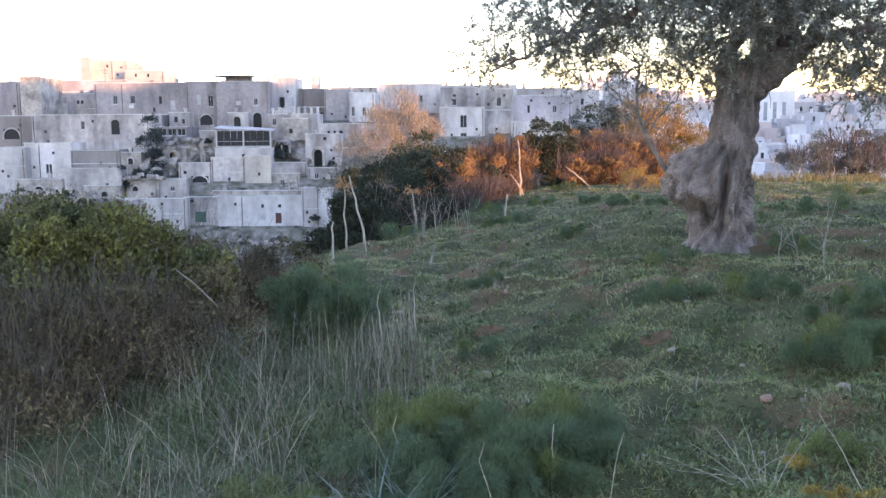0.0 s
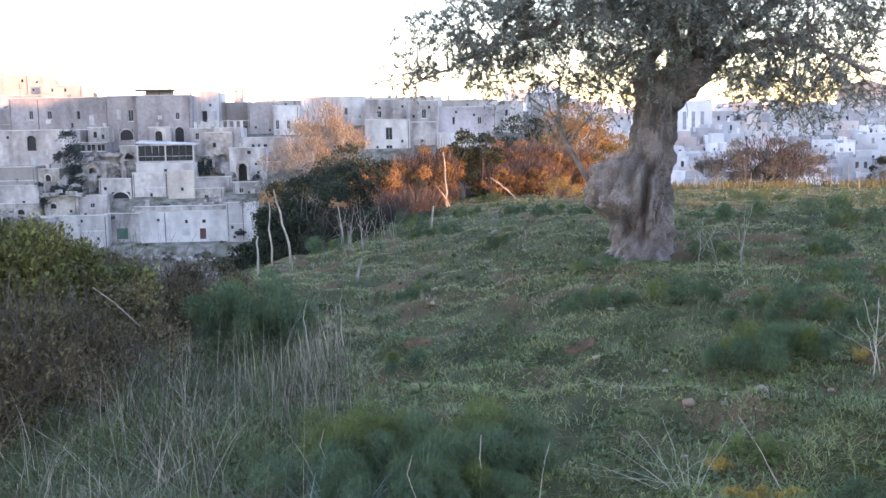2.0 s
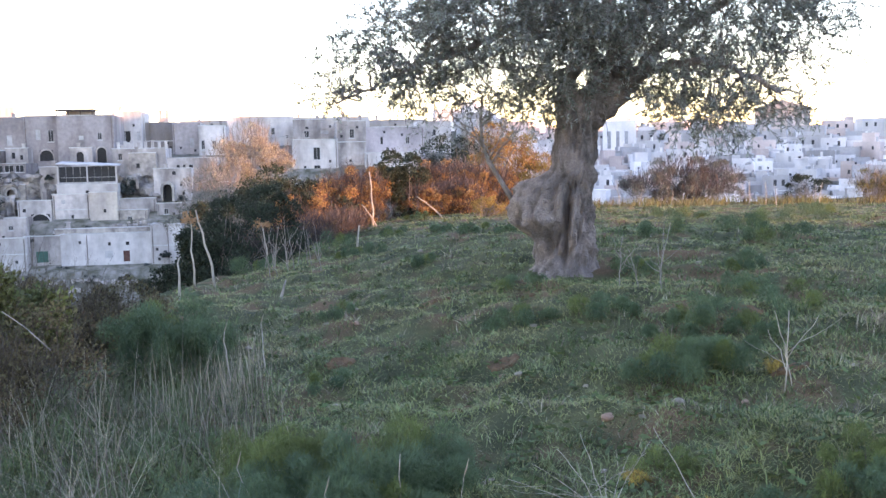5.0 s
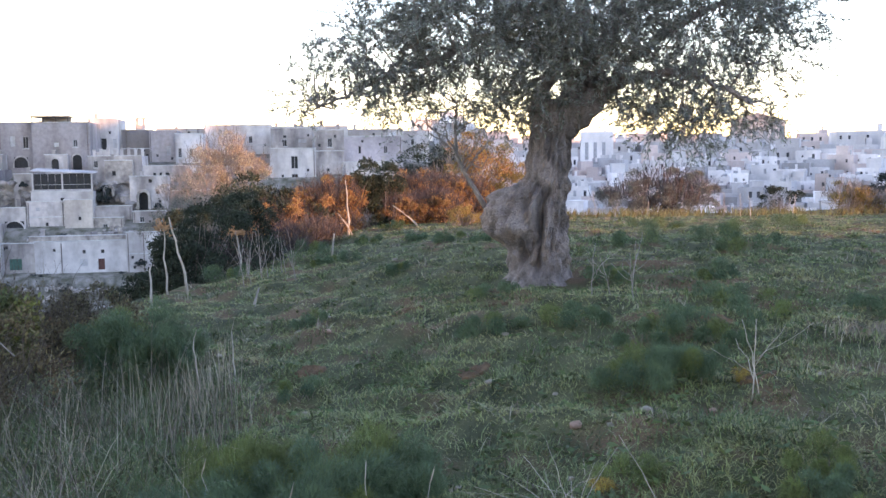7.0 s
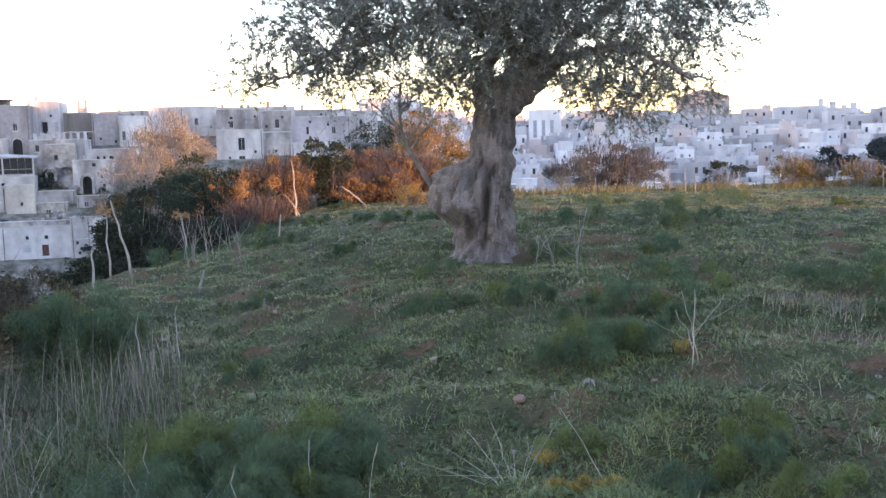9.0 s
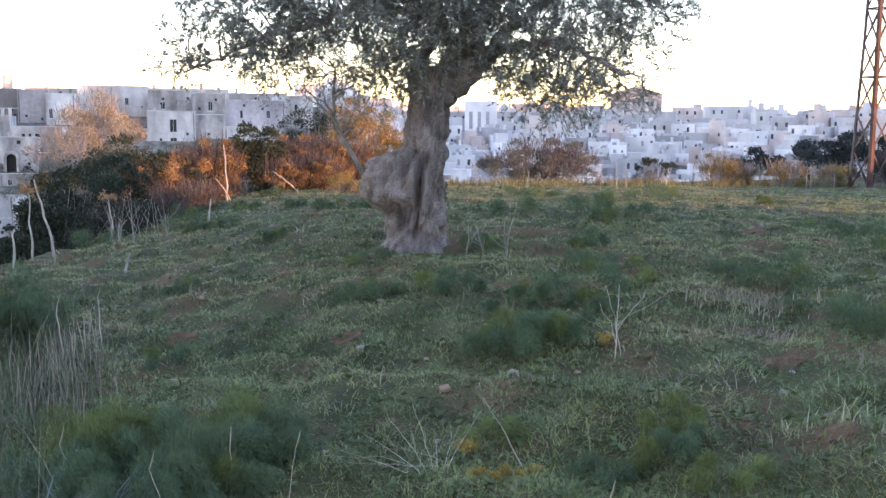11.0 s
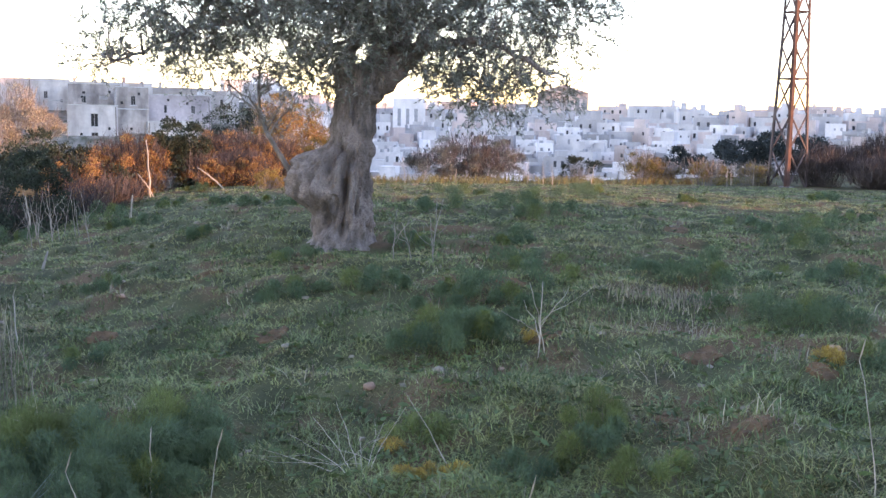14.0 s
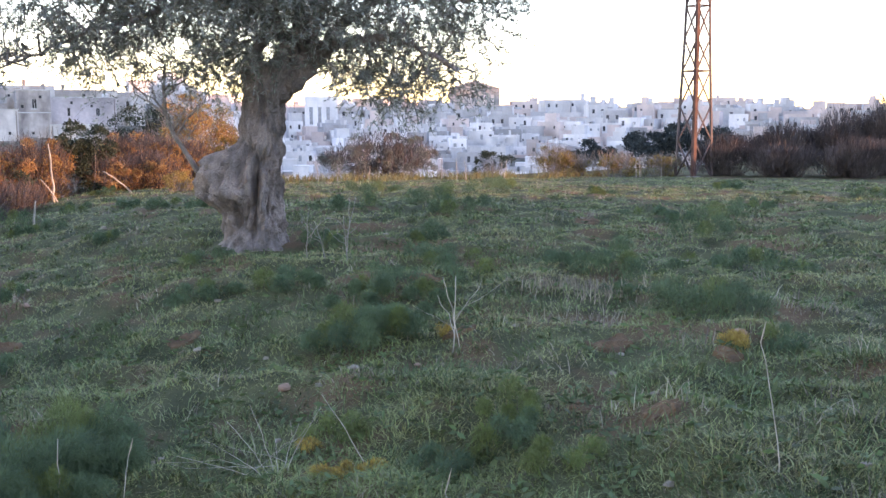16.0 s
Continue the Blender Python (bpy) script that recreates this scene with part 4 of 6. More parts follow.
# ================= the olive tree =================
def olive_trunk():
    """Straight furrowed trunk rising from a great burr with hollows on one side."""
    rows, sides = 150, 156
    H = 1.74
    zs = [0, 0.06, 0.14, 0.31, 0.42, 0.52, 0.59, 0.73, 0.84, 0.90, 0.96, 1.02, 1.15, 1.31, 1.48, 1.62, 1.74]
    lf = [0.31, 0.285, 0.275, 0.30, 0.46, 0.56, 0.60, 0.62, 0.56, 0.46, 0.28, 0.21, 0.20, 0.18, 0.18, 0.19, 0.20]
    rt_ = [0.31, 0.285, 0.26, 0.23, 0.20, 0.17, 0.16, 0.16, 0.18, 0.19, 0.20, 0.20, 0.21, 0.19, 0.20, 0.25, 0.29]
    V = []
    for j in range(rows):
        t = j / (rows - 1)
        z = H * t
        cx = float(np.interp(z, [0, 0.5, 0.95, 1.74], [0.0, 0.06, 0.085, 0.14]))
        left, right = float(np.interp(z, zs, lf)), float(np.interp(z, zs, rt_))
        dep = float(np.interp(z, [0, 0.2, 0.7, 1.0, 1.3, 1.74], [0.36, 0.30, 0.33, 0.24, 0.21, 0.26]))
        lump_k = float(np.interp(z, [0, 0.2, 0.95, 1.05, 1.74], [0.7, 1.0, 1.0, 0.35, 0.5]))
        for i in range(sides):
            a = 2 * math.pi * i / sides
            dx, dy = math.cos(a), math.sin(a)
            r = right * dx * dx if dx > 0 else left * dx * dx
            r += dep * dy * dy
            root = 0.07 * math.exp(-z / 0.07) * (0.5 + 0.5 * math.sin(6 * a + 1))
            furrow = 0.004 * math.sin(26 * a + 3 * noise.noise((dx * 2, dy * 2, z * 2.5))) * (1.0 - 0.6 * lump_k + 0.2)
            furrow += 0.010 * noise.noise((dx * 9, dy * 9, z * 5.0)) + 0.006 * math.sin(z * 34 + 2.5 * noise.noise((dx * 2, dy * 2, z * 3))) * max(0.0, 1 - lump_k)
            lump = lump_k * (0.07 * noise.noise((dx * 2.6, dy * 2.6, z * 4.5)) + 0.055 * noise.noise((dx * 6, dy * 6, z * 7)) + 0.045 * noise.noise((dx * 13, dy * 13, z * 13)))
            fine = 0.014 * noise.noise((dx * 28, dy * 28, z * 18))
            face = a - 1.5 * math.pi
            hol = 0.0
            for fa, fz, wa, wz, dp in ((-0.12, 0.62, 0.10, 0.20, 0.20), (-0.55, 0.86, 0.09, 0.12, 0.13), (-0.85, 0.72, 0.08, 0.20, 0.12), (0.10, 0.86, 0.10, 0.06, 0.07), (-0.65, 0.28, 0.10, 0.09, 0.13), (-0.05, 0.22, 0.09, 0.14, 0.08), (0.35, 0.45, 0.07, 0.18, 0.07), (-0.35, 0.36, 0.07, 0.12, 0.07), (-1.15, 0.50, 0.10, 0.14, 0.09), (-0.35, 0.94, 0.12, 0.05, 0.08), (0.75, 1.02, 0.12, 0.03, 0.03)):
                hol -= 1.25 * dp * math.exp(-((face - fa) / wa) ** 2 - ((z - fz) / wz) ** 2)
            for fa, fz, wa, wz, dp in ((-0.32, 0.60, 0.10, 0.25, 0.06), (0.06, 0.55, 0.06, 0.20, 0.05), (-0.70, 0.55, 0.12, 0.25, 0.06), (0.9, 1.0, 0.3, 0.05, 0.035)):
                hol += dp * math.exp(-((face - fa) / wa) ** 2 - ((z - fz) / wz) ** 2)
            r += root + furrow + lump + fine + hol
            V.append((cx + dx * r, dy * r, z - 0.1 * (j == 0)))
    F_ = [(j * sides + i, j * sides + (i + 1) % sides, (j + 1) * sides + (i + 1) % sides, (j + 1) * sides + i) for j in range(rows - 1) for i in range(sides)]
    n = len(V)
    V.append((0.14, 0, H + 0.05))
    F_ += [((rows - 1) * sides + i, (rows - 1) * sides + (i + 1) % sides, n) for i in range(sides)]
    return np_mesh("trunk", V, F_, M["bark"], True)


def wander(a, b, n, amp, r):
    P = np.linspace(a, b, n)
    P[1:-1] += r.normal(size=(n - 2, 3)) * amp
    return P


def olive_tree():
    tree = thing("olive_tree", "old gnarled olive tree with a burred hollow trunk in the meadow", "tree", 2.66, 9.52, gz(2.66, 9.52) - 0.02, rz=-15.6)
    part("trunk", olive_trunk(), tree, "grey-brown furrowed trunk with a swollen burr")
    r = np.random.default_rng(3)
    limbs = [
        ([(0.22, 0, 1.50), (0.42, -0.03, 1.68), (0.58, -0.05, 1.80), (0.74, -0.05, 1.93)], (0.15, 0.14, 0.12, 0.09)),
        ([(0.24, 0, 1.62), (0.38, 0.0, 1.88), (0.50, 0.02, 2.15), (0.46, 0.05, 2.5), (0.40, 0.1, 3.0), (0.5, 0.1, 3.5)], (0.16, 0.12, 0.085, 0.07, 0.06, 0.04)),
        ([(0.60, -0.05, 1.84), (0.56, -0.05, 2.06), (0.68, -0.1, 2.35), (0.82, -0.2, 2.8), (0.95, -0.3, 3.4)], (0.12, 0.10, 0.08, 0.06, 0.04)),
        ([(0.70, -0.05, 1.9), (0.92, -0.15, 1.98), (1.25, -0.25, 2.02), (1.6, -0.35, 1.92), (1.95, -0.4, 1.72)], (0.07, 0.045, 0.035, 0.025, 0.015)),
        ([(0.72, -0.03, 1.92), (0.86, 0.1, 2.12), (1.2, 0.2, 2.4), (1.7, 0.3, 2.7), (2.2, 0.3, 2.8)], (0.075, 0.055, 0.045, 0.035, 0.02)),
        ([(0.02, -0.05, 1.66), (0.05, -0.12, 1.85), (0.28, -0.25, 2.2), (0.05, -0.4, 2.7), (-0.3, -0.5, 3.1)], (0.13, 0.07, 0.04, 0.03, 0.02)),
        ([(0.40, 0.05, 2.0), (0.05, 0.1, 2.3), (-0.5, 0.1, 2.45), (-1.0, 0.05, 2.2), (-1.5, 0.0, 2.05), (-1.95, -0.05, 1.85), (-2.25, -0.05, 1.72)], (0.075, 0.05, 0.038, 0.028, 0.022, 0.015, 0.009)),
        ([(0.46, 0.05, 2.4), (0.1, 0.4, 2.8), (-0.5, 0.7, 3.1), (-1.1, 0.8, 3.2)], (0.08, 0.06, 0.045, 0.03)),
        ([(0.42, 0.05, 2.9), (0.9, 0.6, 3.2), (1.5, 0.9, 3.3)], (0.07, 0.05, 0.03)),
    ]
    ends = []
    for pts, rad in limbs:
        P = np.array(pts, dtype=float)
        t = np.linspace(0, 1, len(P))
        tt = np.linspace(0, 1, len(P) * 4)
        Q = np.stack([np.interp(tt, t, P[:, k]) for k in range(3)], 1)
        Q[1:-1] += r.normal(size=(len(Q) - 2, 3)) * 0.012
        part("limb", np_mesh("limb", *tube(Q, np.interp(tt, t, rad), 10), M["bark"], True), tree)
        ends += [q for q in Q[len(Q) // 3:]]
    ends = np.array(ends)
    # crown: clumps of leafy twigs, x, y, z, rx, ry, rz, number of twigs
    clumps = [(-1.50, 0.0, 2.25, 0.50, 0.7, 0.42, 210), (-2.15, 0.0, 2.02, 0.33, 0.35, 0.26, 46), (-2.3, 0.0, 1.78, 0.2, 0.2, 0.16, 14), (-1.9, 0, 2.45, 0.3, 0.3, 0.25, 30),
              (-0.70, 0.1, 2.55, 0.75, 1.0, 0.50, 520), (-0.75, 0.1, 1.92, 0.62, 0.6, 0.2, 90), (0.02, -0.2, 1.95, 0.35, 0.5, 0.25, 120), (0.6, -0.45, 2.25, 0.5, 0.3, 0.25, 110), (0.0, -0.5, 2.3, 0.5, 0.4, 0.25, 120), (0.45, -0.1, 2.75, 0.8, 1.1, 0.50, 520),
              (1.60, 0.0, 2.55, 0.78, 0.9, 0.52, 440), (2.2, 0, 2.3, 0.35, 0.5, 0.4, 90), (1.45, -0.1, 1.80, 0.55, 0.5, 0.26, 120), (2.05, -0.1, 1.68, 0.28, 0.3, 0.24, 34), (2.5, 0.0, 2.62, 0.28, 0.3, 0.3, 34),
              (1.0, 0.2, 2.1, 0.4, 0.6, 0.3, 90), (0.95, -0.2, 1.78, 0.32, 0.4, 0.2, 60), (1.3, -0.2, 1.55, 0.4, 0.4, 0.18, 44), (-0.3, -0.1, 1.72, 0.35, 0.4, 0.18, 60), (-1.5, 0.0, 1.85, 0.35, 0.4, 0.2, 50), (1.6, -0.1, 1.5, 0.35, 0.4, 0.2, 36), (-0.2, 0.0, 3.35, 1.3, 1.3, 0.6, 420), (1.4, 0.0, 3.3, 1.1, 1.2, 0.55, 380), (-1.2, 0.1, 3.0, 0.7, 0.9, 0.45, 160), (0.5, 0.2, 4.0, 1.1, 1.0, 0.5, 200)]
    twigs, lc, la = [], [], []
    for cx, cy, cz, rx, ry, rz, n in clumps:
        n = int(n * 1.3)
        d = unit(r.normal(size=(n, 3)))
        p = np.array((cx, cy, cz)) + d * (r.uniform(0.15, 1.0, (n, 1)) ** 0.55) * np.array((rx, ry, rz))
        out = unit(d * 0.7 + r.normal(size=(n, 3)) * 0.55 + np.array((0, 0, 0.05)))
        L = r.uniform(0.16, 0.34, n)
        for k in range(n):
            s = np.linspace(0, 1, 4)[:, None]
            path = p[k] + out[k] * L[k] * s + np.array((0, 0, -0.10)) * L[k] * 2.0 * s * s
            twigs.append(tube(path, (0.0035, 0.003, 0.0022, 0.001), 3))
            m = r.integers(19, 30)
            u = r.uniform(0.05, 1.0, m)
            q = np.stack([np.interp(u, s[:, 0], path[:, i]) for i in range(3)], 1)
            dirn = unit(out[k] * 0.75 + r.normal(size=(m, 3)) * 0.6)
            lc.append(q + dirn * 0.03)
            la.append(dirn)
        # twig stems from the nearest limb
        for k in range(max(4, n // 24)):
            b = p[r.integers(n)]
            near = ends[np.argsort(np.sum((ends - b) ** 2, 1))[r.integers(0, 5)]]
            W = wander(near, b, 6, 0.03, r)
            twigs.append(tube(W, np.linspace(0.014, 0.004, 6), 5))
    lc, la = np.concatenate(lc), np.concatenate(la)
    pale = r.random(len(lc)) < 0.3
    tagged(part("twig_tangle", np_mesh("twig_tangle", *merge(*twigs), M["twig"]), tree), kind="stuff")
    crown = part("crown", np_mesh("crown", *leaves(lc[~pale], la[~pale], r.uniform(0.042, 0.072, (~pale).sum()), r.uniform(0.010, 0.016, (~pale).sum())), M["olive"]), tree, "grey-green narrow olive leaves")
    part("crown_underside", np_mesh("crown_underside", *leaves(lc[pale], la[pale], r.uniform(0.042, 0.07, pale.sum()), r.uniform(0.009, 0.015, pale.sum())), M["olive_pale"]), tree, "pale silvery olive leaves")
    # hanging bare shoots
    for x, z, dx in ((0.30, 1.72, -0.05), (0.36, 1.66, 0.05), (0.24, 1.6, -0.08), (1.9, 1.7, 0.25), (2.0, 1.65, 0.1), (1.7, 1.8, -0.1), (1.5, 1.75, 0.15)):
        part("shoot", np_mesh("shoot", *tube(wander((x, -0.3, z), (x + dx, -0.34, z - r.uniform(0.25, 0.5)), 6, 0.012, r), np.linspace(0.006, 0.002, 6), 4), M["twig"]), tree)
    # a half-bare sucker springing from the burr
    P0 = np.array(((-0.44, 0.14, 0.60), (-0.56, 0.13, 0.80), (-0.66, 0.12, 0.97), (-0.75, 0.11, 1.12), (-0.81, 0.1, 1.30), (-0.82, 0.1, 1.52), (-0.80, 0.1, 1.78)))
    stem = part("sucker", np_mesh("sucker", *tube(P0, (0.030, 0.027, 0.023, 0.021, 0.018, 0.014, 0.009), 8), M["twig"], True), tree, "slim grey sucker springing from the burr")
    for i in range(16):
        b = P0[3 + i % 4] * (1 - 0.3 * (i % 3) / 2) + P0[2 + i % 4] * 0.3 * (i % 3) / 2
        side = (-1 if i % 2 else 1) * r.uniform(0.2, 0.55)
        part("branch", np_mesh("branch", *tube(wander(b, b + np.array((side, r.normal() * 0.2, r.uniform(0.12, 0.5))), 8, 0.022, r), np.linspace(0.010, 0.003, 8), 5), M["twig"], True), stem)
    n = 300
    b = np.stack([r.normal(size=n) * 0.28 - 0.83, r.normal(size=n) * 0.24 + 0.1, r.uniform(1.3, 2.1, n)], 1)
    d = unit(np.stack([(b[:, 0] + 0.87) * 2.2 + r.normal(size=n) * 0.6, r.normal(size=n) * 0.6, r.normal(size=n) * 0.35 + 0.05], 1))
    L = r.uniform(0.15, 0.42, n)[:, None]
    s = np.linspace(0, 1, 4)[None, :, None]
    P = b[:, None] + d[:, None] * L[:, None] * s + np.array((0, 0, -0.12)) * s * s
    tagged(part("twig_tangle", np_mesh("twig_tangle", *ribbons(P, np.broadcast_to(np.array((0.004, 0.0035, 0.0025, 0.001)), (n, 4))), M["twig"]), stem), kind="stuff")
    k = r.integers(0, n, 800)
    q = P[k, r.integers(1, 4, 800)] + r.normal(size=(800, 3)) * 0.03
    part("foliage", np_mesh("foliage", *leaves(q, unit(r.normal(size=(800, 3))), 0.045, 0.014), M["olive"]), stem)


olive_tree()


# ================= shrubs =================
def cloud(r, n, lobes):
    """Points and outward directions near the surfaces of rough lobes (x, y, z, rx, ry, rz)."""
    w = np.array([l[3] * l[5] + l[4] * l[5] + l[3] * l[4] for l in lobes])
    pick = r.choice(len(lobes), n, p=w / w.sum())
    Lb = np.array(lobes, dtype=float)[pick]
    d = unit(r.normal(size=(n, 3)))
    d[:, 2] = np.where(r.random(n) < 0.6, np.abs(d[:, 2]), d[:, 2])
    k = r.uniform(0.0, 1.0, n) ** 0.35
    wob = 1 + 0.22 * np.sin(d[:, 0] * 7 + pick) * np.sin(d[:, 2] * 6 + pick * 2) + 0.12 * np.sin(d[:, 1] * 15 + d[:, 2] * 11) + r.normal(size=n) * 0.05
    p = Lb[:, :3] + d * Lb[:, 3:] * (k * wob)[:, None]
    return p, d


def shrub(label, x, y, lobes, leaf, n, size, seed, twig="twig", stems=60, category="shrub", name="shrub", sprigs=0.0, aspect=0.5, zoff=None, second=None, group="", up=0.4, clump=0.32):
    """Stems from the base, and many small leaves over uneven lobes."""
    r = np.random.default_rng(seed)
    clump = 0.62 if leaf == "pine" else clump
    z = gz(x, y) if zoff is None else zoff
    ob = thing(name, label, category, x, y, z, group=group)
    tips, _ = cloud(r, stems, lobes)
    st = []
    for q in tips:
        base = np.array((q[0] * 0.45 + r.normal() * 0.08, q[1] * 0.45 + r.normal() * 0.08, gz(x + q[0] * 0.45, y + q[1] * 0.45) - z - 0.03))
        midp = (base + q) / 2 + np.array((0, 0, 0.08)) + r.normal(size=3) * 0.05
        st.append(tube(np.array((base, midp, q)), (0.009, 0.006, 0.002), 4))
    tagged(part("stem_tangle", np_mesh("stem_tangle", *merge(*st), M[twig]), ob), kind="stuff")
    p, d = cloud(r, n, lobes)
    nc = max(10, int(len(lobes) * 1.25 / clump ** 2))
    cc, cd = cloud(r, nc, lobes)
    size3 = np.array([np.mean(l[3:]) for l in lobes]).mean() * clump * r.uniform(0.65, 1.35, nc)
    which = r.integers(0, nc, n)
    inside = r.random(n) < 0.95
    e = unit(r.normal(size=(n, 3)) + cd[which] * 0.7 + np.array((0, 0, 0.35)))
    bumpy = 1 + 0.25 * np.sin(e[:, 0] * 8 + which) * np.sin(e[:, 2] * 7 + which * 2) + r.normal(size=n) * 0.1
    puff = cc[which] + e * (size3[which] * bumpy * r.uniform(0.2, 1, n) ** 0.4)[:, None] * np.array((1.1, 1.1, 0.85))
    p = np.where(inside[:, None], puff, p)
    d = np.where(inside[:, None], e, d)
    al = unit(d * 0.5 + r.normal(size=(n, 3)) * 0.6 + np.array((0, 0, up)))
    s = r.uniform(0.6, 1.3, n) * size
    if second:
        k = r.random(n) < 0.5 + 0.35 * np.sin(p[:, 0] * 2.1 + p[:, 2] * 3)
        part("foliage", np_mesh("foliage", *leaves(p[k], al[k], s[k], s[k] * aspect), M[leaf]), ob)
        part("foliage", np_mesh("foliage", *leaves(p[~k], al[~k], s[~k], s[~k] * aspect), M[second]), ob)
    else:
        part("foliage", np_mesh("foliage", *leaves(p, al, s, s * aspect), M[leaf]), ob)
    if sprigs:
        m = int(n * sprigs)
        q, e = cloud(r, m, lobes)
        dirn = unit(e * 0.5 + np.array((0, 0, 0.9)) + r.normal(size=(m, 3)) * 0.4)
        L = r.uniform(0.12, 0.3, m)[:, None] * max(1.0, size / 0.04)
        P = np.stack([q, q + dirn * L * 0.5, q + dirn * L + r.normal(size=(m, 3)) * 0.03], 1)
        tagged(part("sprig_tangle", np_mesh("sprig_tangle", *ribbons(P, np.broadcast_to(np.array((0.0022, 0.0018, 0.0006)) * max(1.0, math.hypot(x, y) / 9), (m, 3))), M[twig]), ob), kind="stuff")
    return ob


# beside the path, on the falling ground
shrub("olive-green lentisk shrub with browning lower twigs on the slope", -2.6, 6.6,
      [(-1.0, 0.3, 1.35, 0.9, 0.9, 0.55), (0.1, 0.0, 1.45, 0.75, 0.8, 0.55), (0.6, 0.3, 1.3, 0.5, 0.6, 0.45), (-0.3, -0.6, 1.15, 0.8, 0.6, 0.5), (-1.6, -0.5, 1.1, 0.8, 0.7, 0.7)], "shrub_olive", 80000, 0.036, 11, sprigs=0.0, zoff=-0.98, clump=0.36)
shrub("brown half-dry shrub with bare purple-grey twigs", -2.6, 5.5,
      [(-0.9, -0.2, 0.75, 0.7, 0.6, 0.55), (0.1, 0.0, 0.75, 0.8, 0.6, 0.55), (0.75, 0.55, 0.9, 0.6, 0.6, 0.5), (0.3, 0.3, 1.05, 0.6, 0.5, 0.4), (-1.4, -0.5, 0.7, 0.7, 0.5, 0.6)], "shrub_brown", 38000, 0.03, 12, twig="brown_twig", stems=110, sprigs=0.14, aspect=0.4, zoff=-0.78)
shrub("brown half-dry shrub beside the meadow's edge", -2.1, 8.0, [(-0.4, 0.0, 0.55, 0.7, 0.7, 0.4), (0.35, 0.2, 0.4, 0.6, 0.6, 0.35), (-1.2, 0.4, 0.6, 0.8, 0.8, 0.45), (0.65, 0.4, 0.26, 0.38, 0.45, 0.32)], "shrub_brown", 30000, 0.03, 13, twig="brown_twig", stems=90, sprigs=0.12, zoff=-0.2)
shrub("dark green dense shrub on the flank of the meadow", -1.3, 16.8, [(0.35, 0, 0.95, 0.65, 0.9, 0.6), (0.0, 0, 0.5, 0.65, 0.8, 0.6), (0.75, 0.6, 0.95, 0.5, 0.7, 0.5), (-0.35, -0.4, 0.05, 0.6, 0.7, 0.5), (0.6, -0.6, 0.4, 0.9, 0.6, 0.6)], "shrub", 34000, 0.045, 14)
shrub("dark green dense shrub falling towards the ravine", -2.0, 16.4, [(0, 0, 0.15, 0.45, 0.6, 0.4), (-0.3, 0.3, -0.1, 0.4, 0.5, 0.4), (0.5, -0.3, 0.3, 0.5, 0.6, 0.5)], "shrub", 12000, 0.045, 15)
shrub("dark green shrub beneath the pale tree", -0.3, 21.0, [(0, 0, 1.1, 1.0, 0.9, 0.8), (0.9, 0.2, 1.1, 0.8, 0.7, 0.7), (-1.0, 0, 0.9, 1.0, 0.8, 0.8)], "shrub", 14000, 0.06, 16)
shrub("pale feathery tamarisk tree above the shrubs", -1.15, 24.5, [(0.0, 0, 2.7, 0.75, 0.8, 0.75), (-0.45, 0, 2.35, 0.6, 0.7, 0.6), (0.55, 0, 2.4, 0.6, 0.7, 0.7), (0.25, 0, 3.1, 0.4, 0.5, 0.5), (-0.2, 0, 1.8, 0.9, 0.8, 0.6)], "pale_leaf", 15000, 0.045, 17, stems=110, sprigs=0.1, category="tree", name="small_tree", aspect=0.4, zoff=-1.25)
shrub("grey-leaved shrub beside the pale tree", -1.7, 22.5, [(0, 0, 1.9, 0.6, 0.6, 0.7), (-0.4, 0, 1.3, 0.7, 0.6, 0.7), (0.5, 0, 1.4, 0.6, 0.6, 0.6)], "grey_leaf", 4500, 0.05, 18, stems=90, sprigs=0.2, zoff=-1.3)
# the rust-coloured hedge along the far edge
hedge = [(0.9, 21.6, 1.25, 0.9, "shrub_rust", 21), (1.35, 21.8, 1.3, 0.7, "shrub_rust", 22), (-0.5, 21.2, 1.15, 0.7, "shrub_rust", 27), (0.1, 20.6, 1.1, 0.8, "shrub_rust", 23), (3.15, 23.2, 1.1, 0.7, "shrub_rust", 24), (3.8, 23.4, 1.15, 0.8, "shrub_rust", 25), (4.6, 23.6, 1.0, 0.7, "shrub_rust", 26), (2.9, 22.3, 0.65, 0.6, "shrub_rust", 28), (3.7, 22.4, 0.7, 0.6, "shrub_rust", 29)]
for x, y, h, w, leaf, seed in hedge:
    shrub("rust-orange autumn shrub along the meadow's far edge", x, y, [(0, 0, h * 0.6, w * 0.75, 0.6, h * 0.42), (-w * 0.5, -0.1, h * 0.45, w * 0.5, 0.5, h * 0.4), (w * 0.5, 0.1, h * 0.48, w * 0.5, 0.5, h * 0.45), (0, -0.2, h * 0.24, w * 0.95, 0.5, h * 0.26)], leaf, 22000, 0.045, seed, stems=60, sprigs=0.12, group="hedge along the meadow", aspect=0.4, twig="thicket", clump=0.27)
# looks unlit through its dark leaf colour, though the sun reaches it
shrub("green shrub between the rust shrubs, leaf colour darkened as if unlit", 2.3, 22.3, [(0, 0, 0.85, 0.55, 0.5, 0.5), (-0.35, 0, 0.75, 0.4, 0.4, 0.45), (0.3, 0, 0.6, 0.45, 0.4, 0.5), (0, 0, 0.3, 0.8, 0.5, 0.35)], "shrub", 16000, 0.05, 31)
shrub("low golden-green shrub at the foot of the hedge", 3.85, 20.2, [(0, 0, 0.22, 0.35, 0.3, 0.2), (0.3, 0, 0.18, 0.3, 0.3, 0.18)], "shrub_gold", 4000, 0.03, 35)
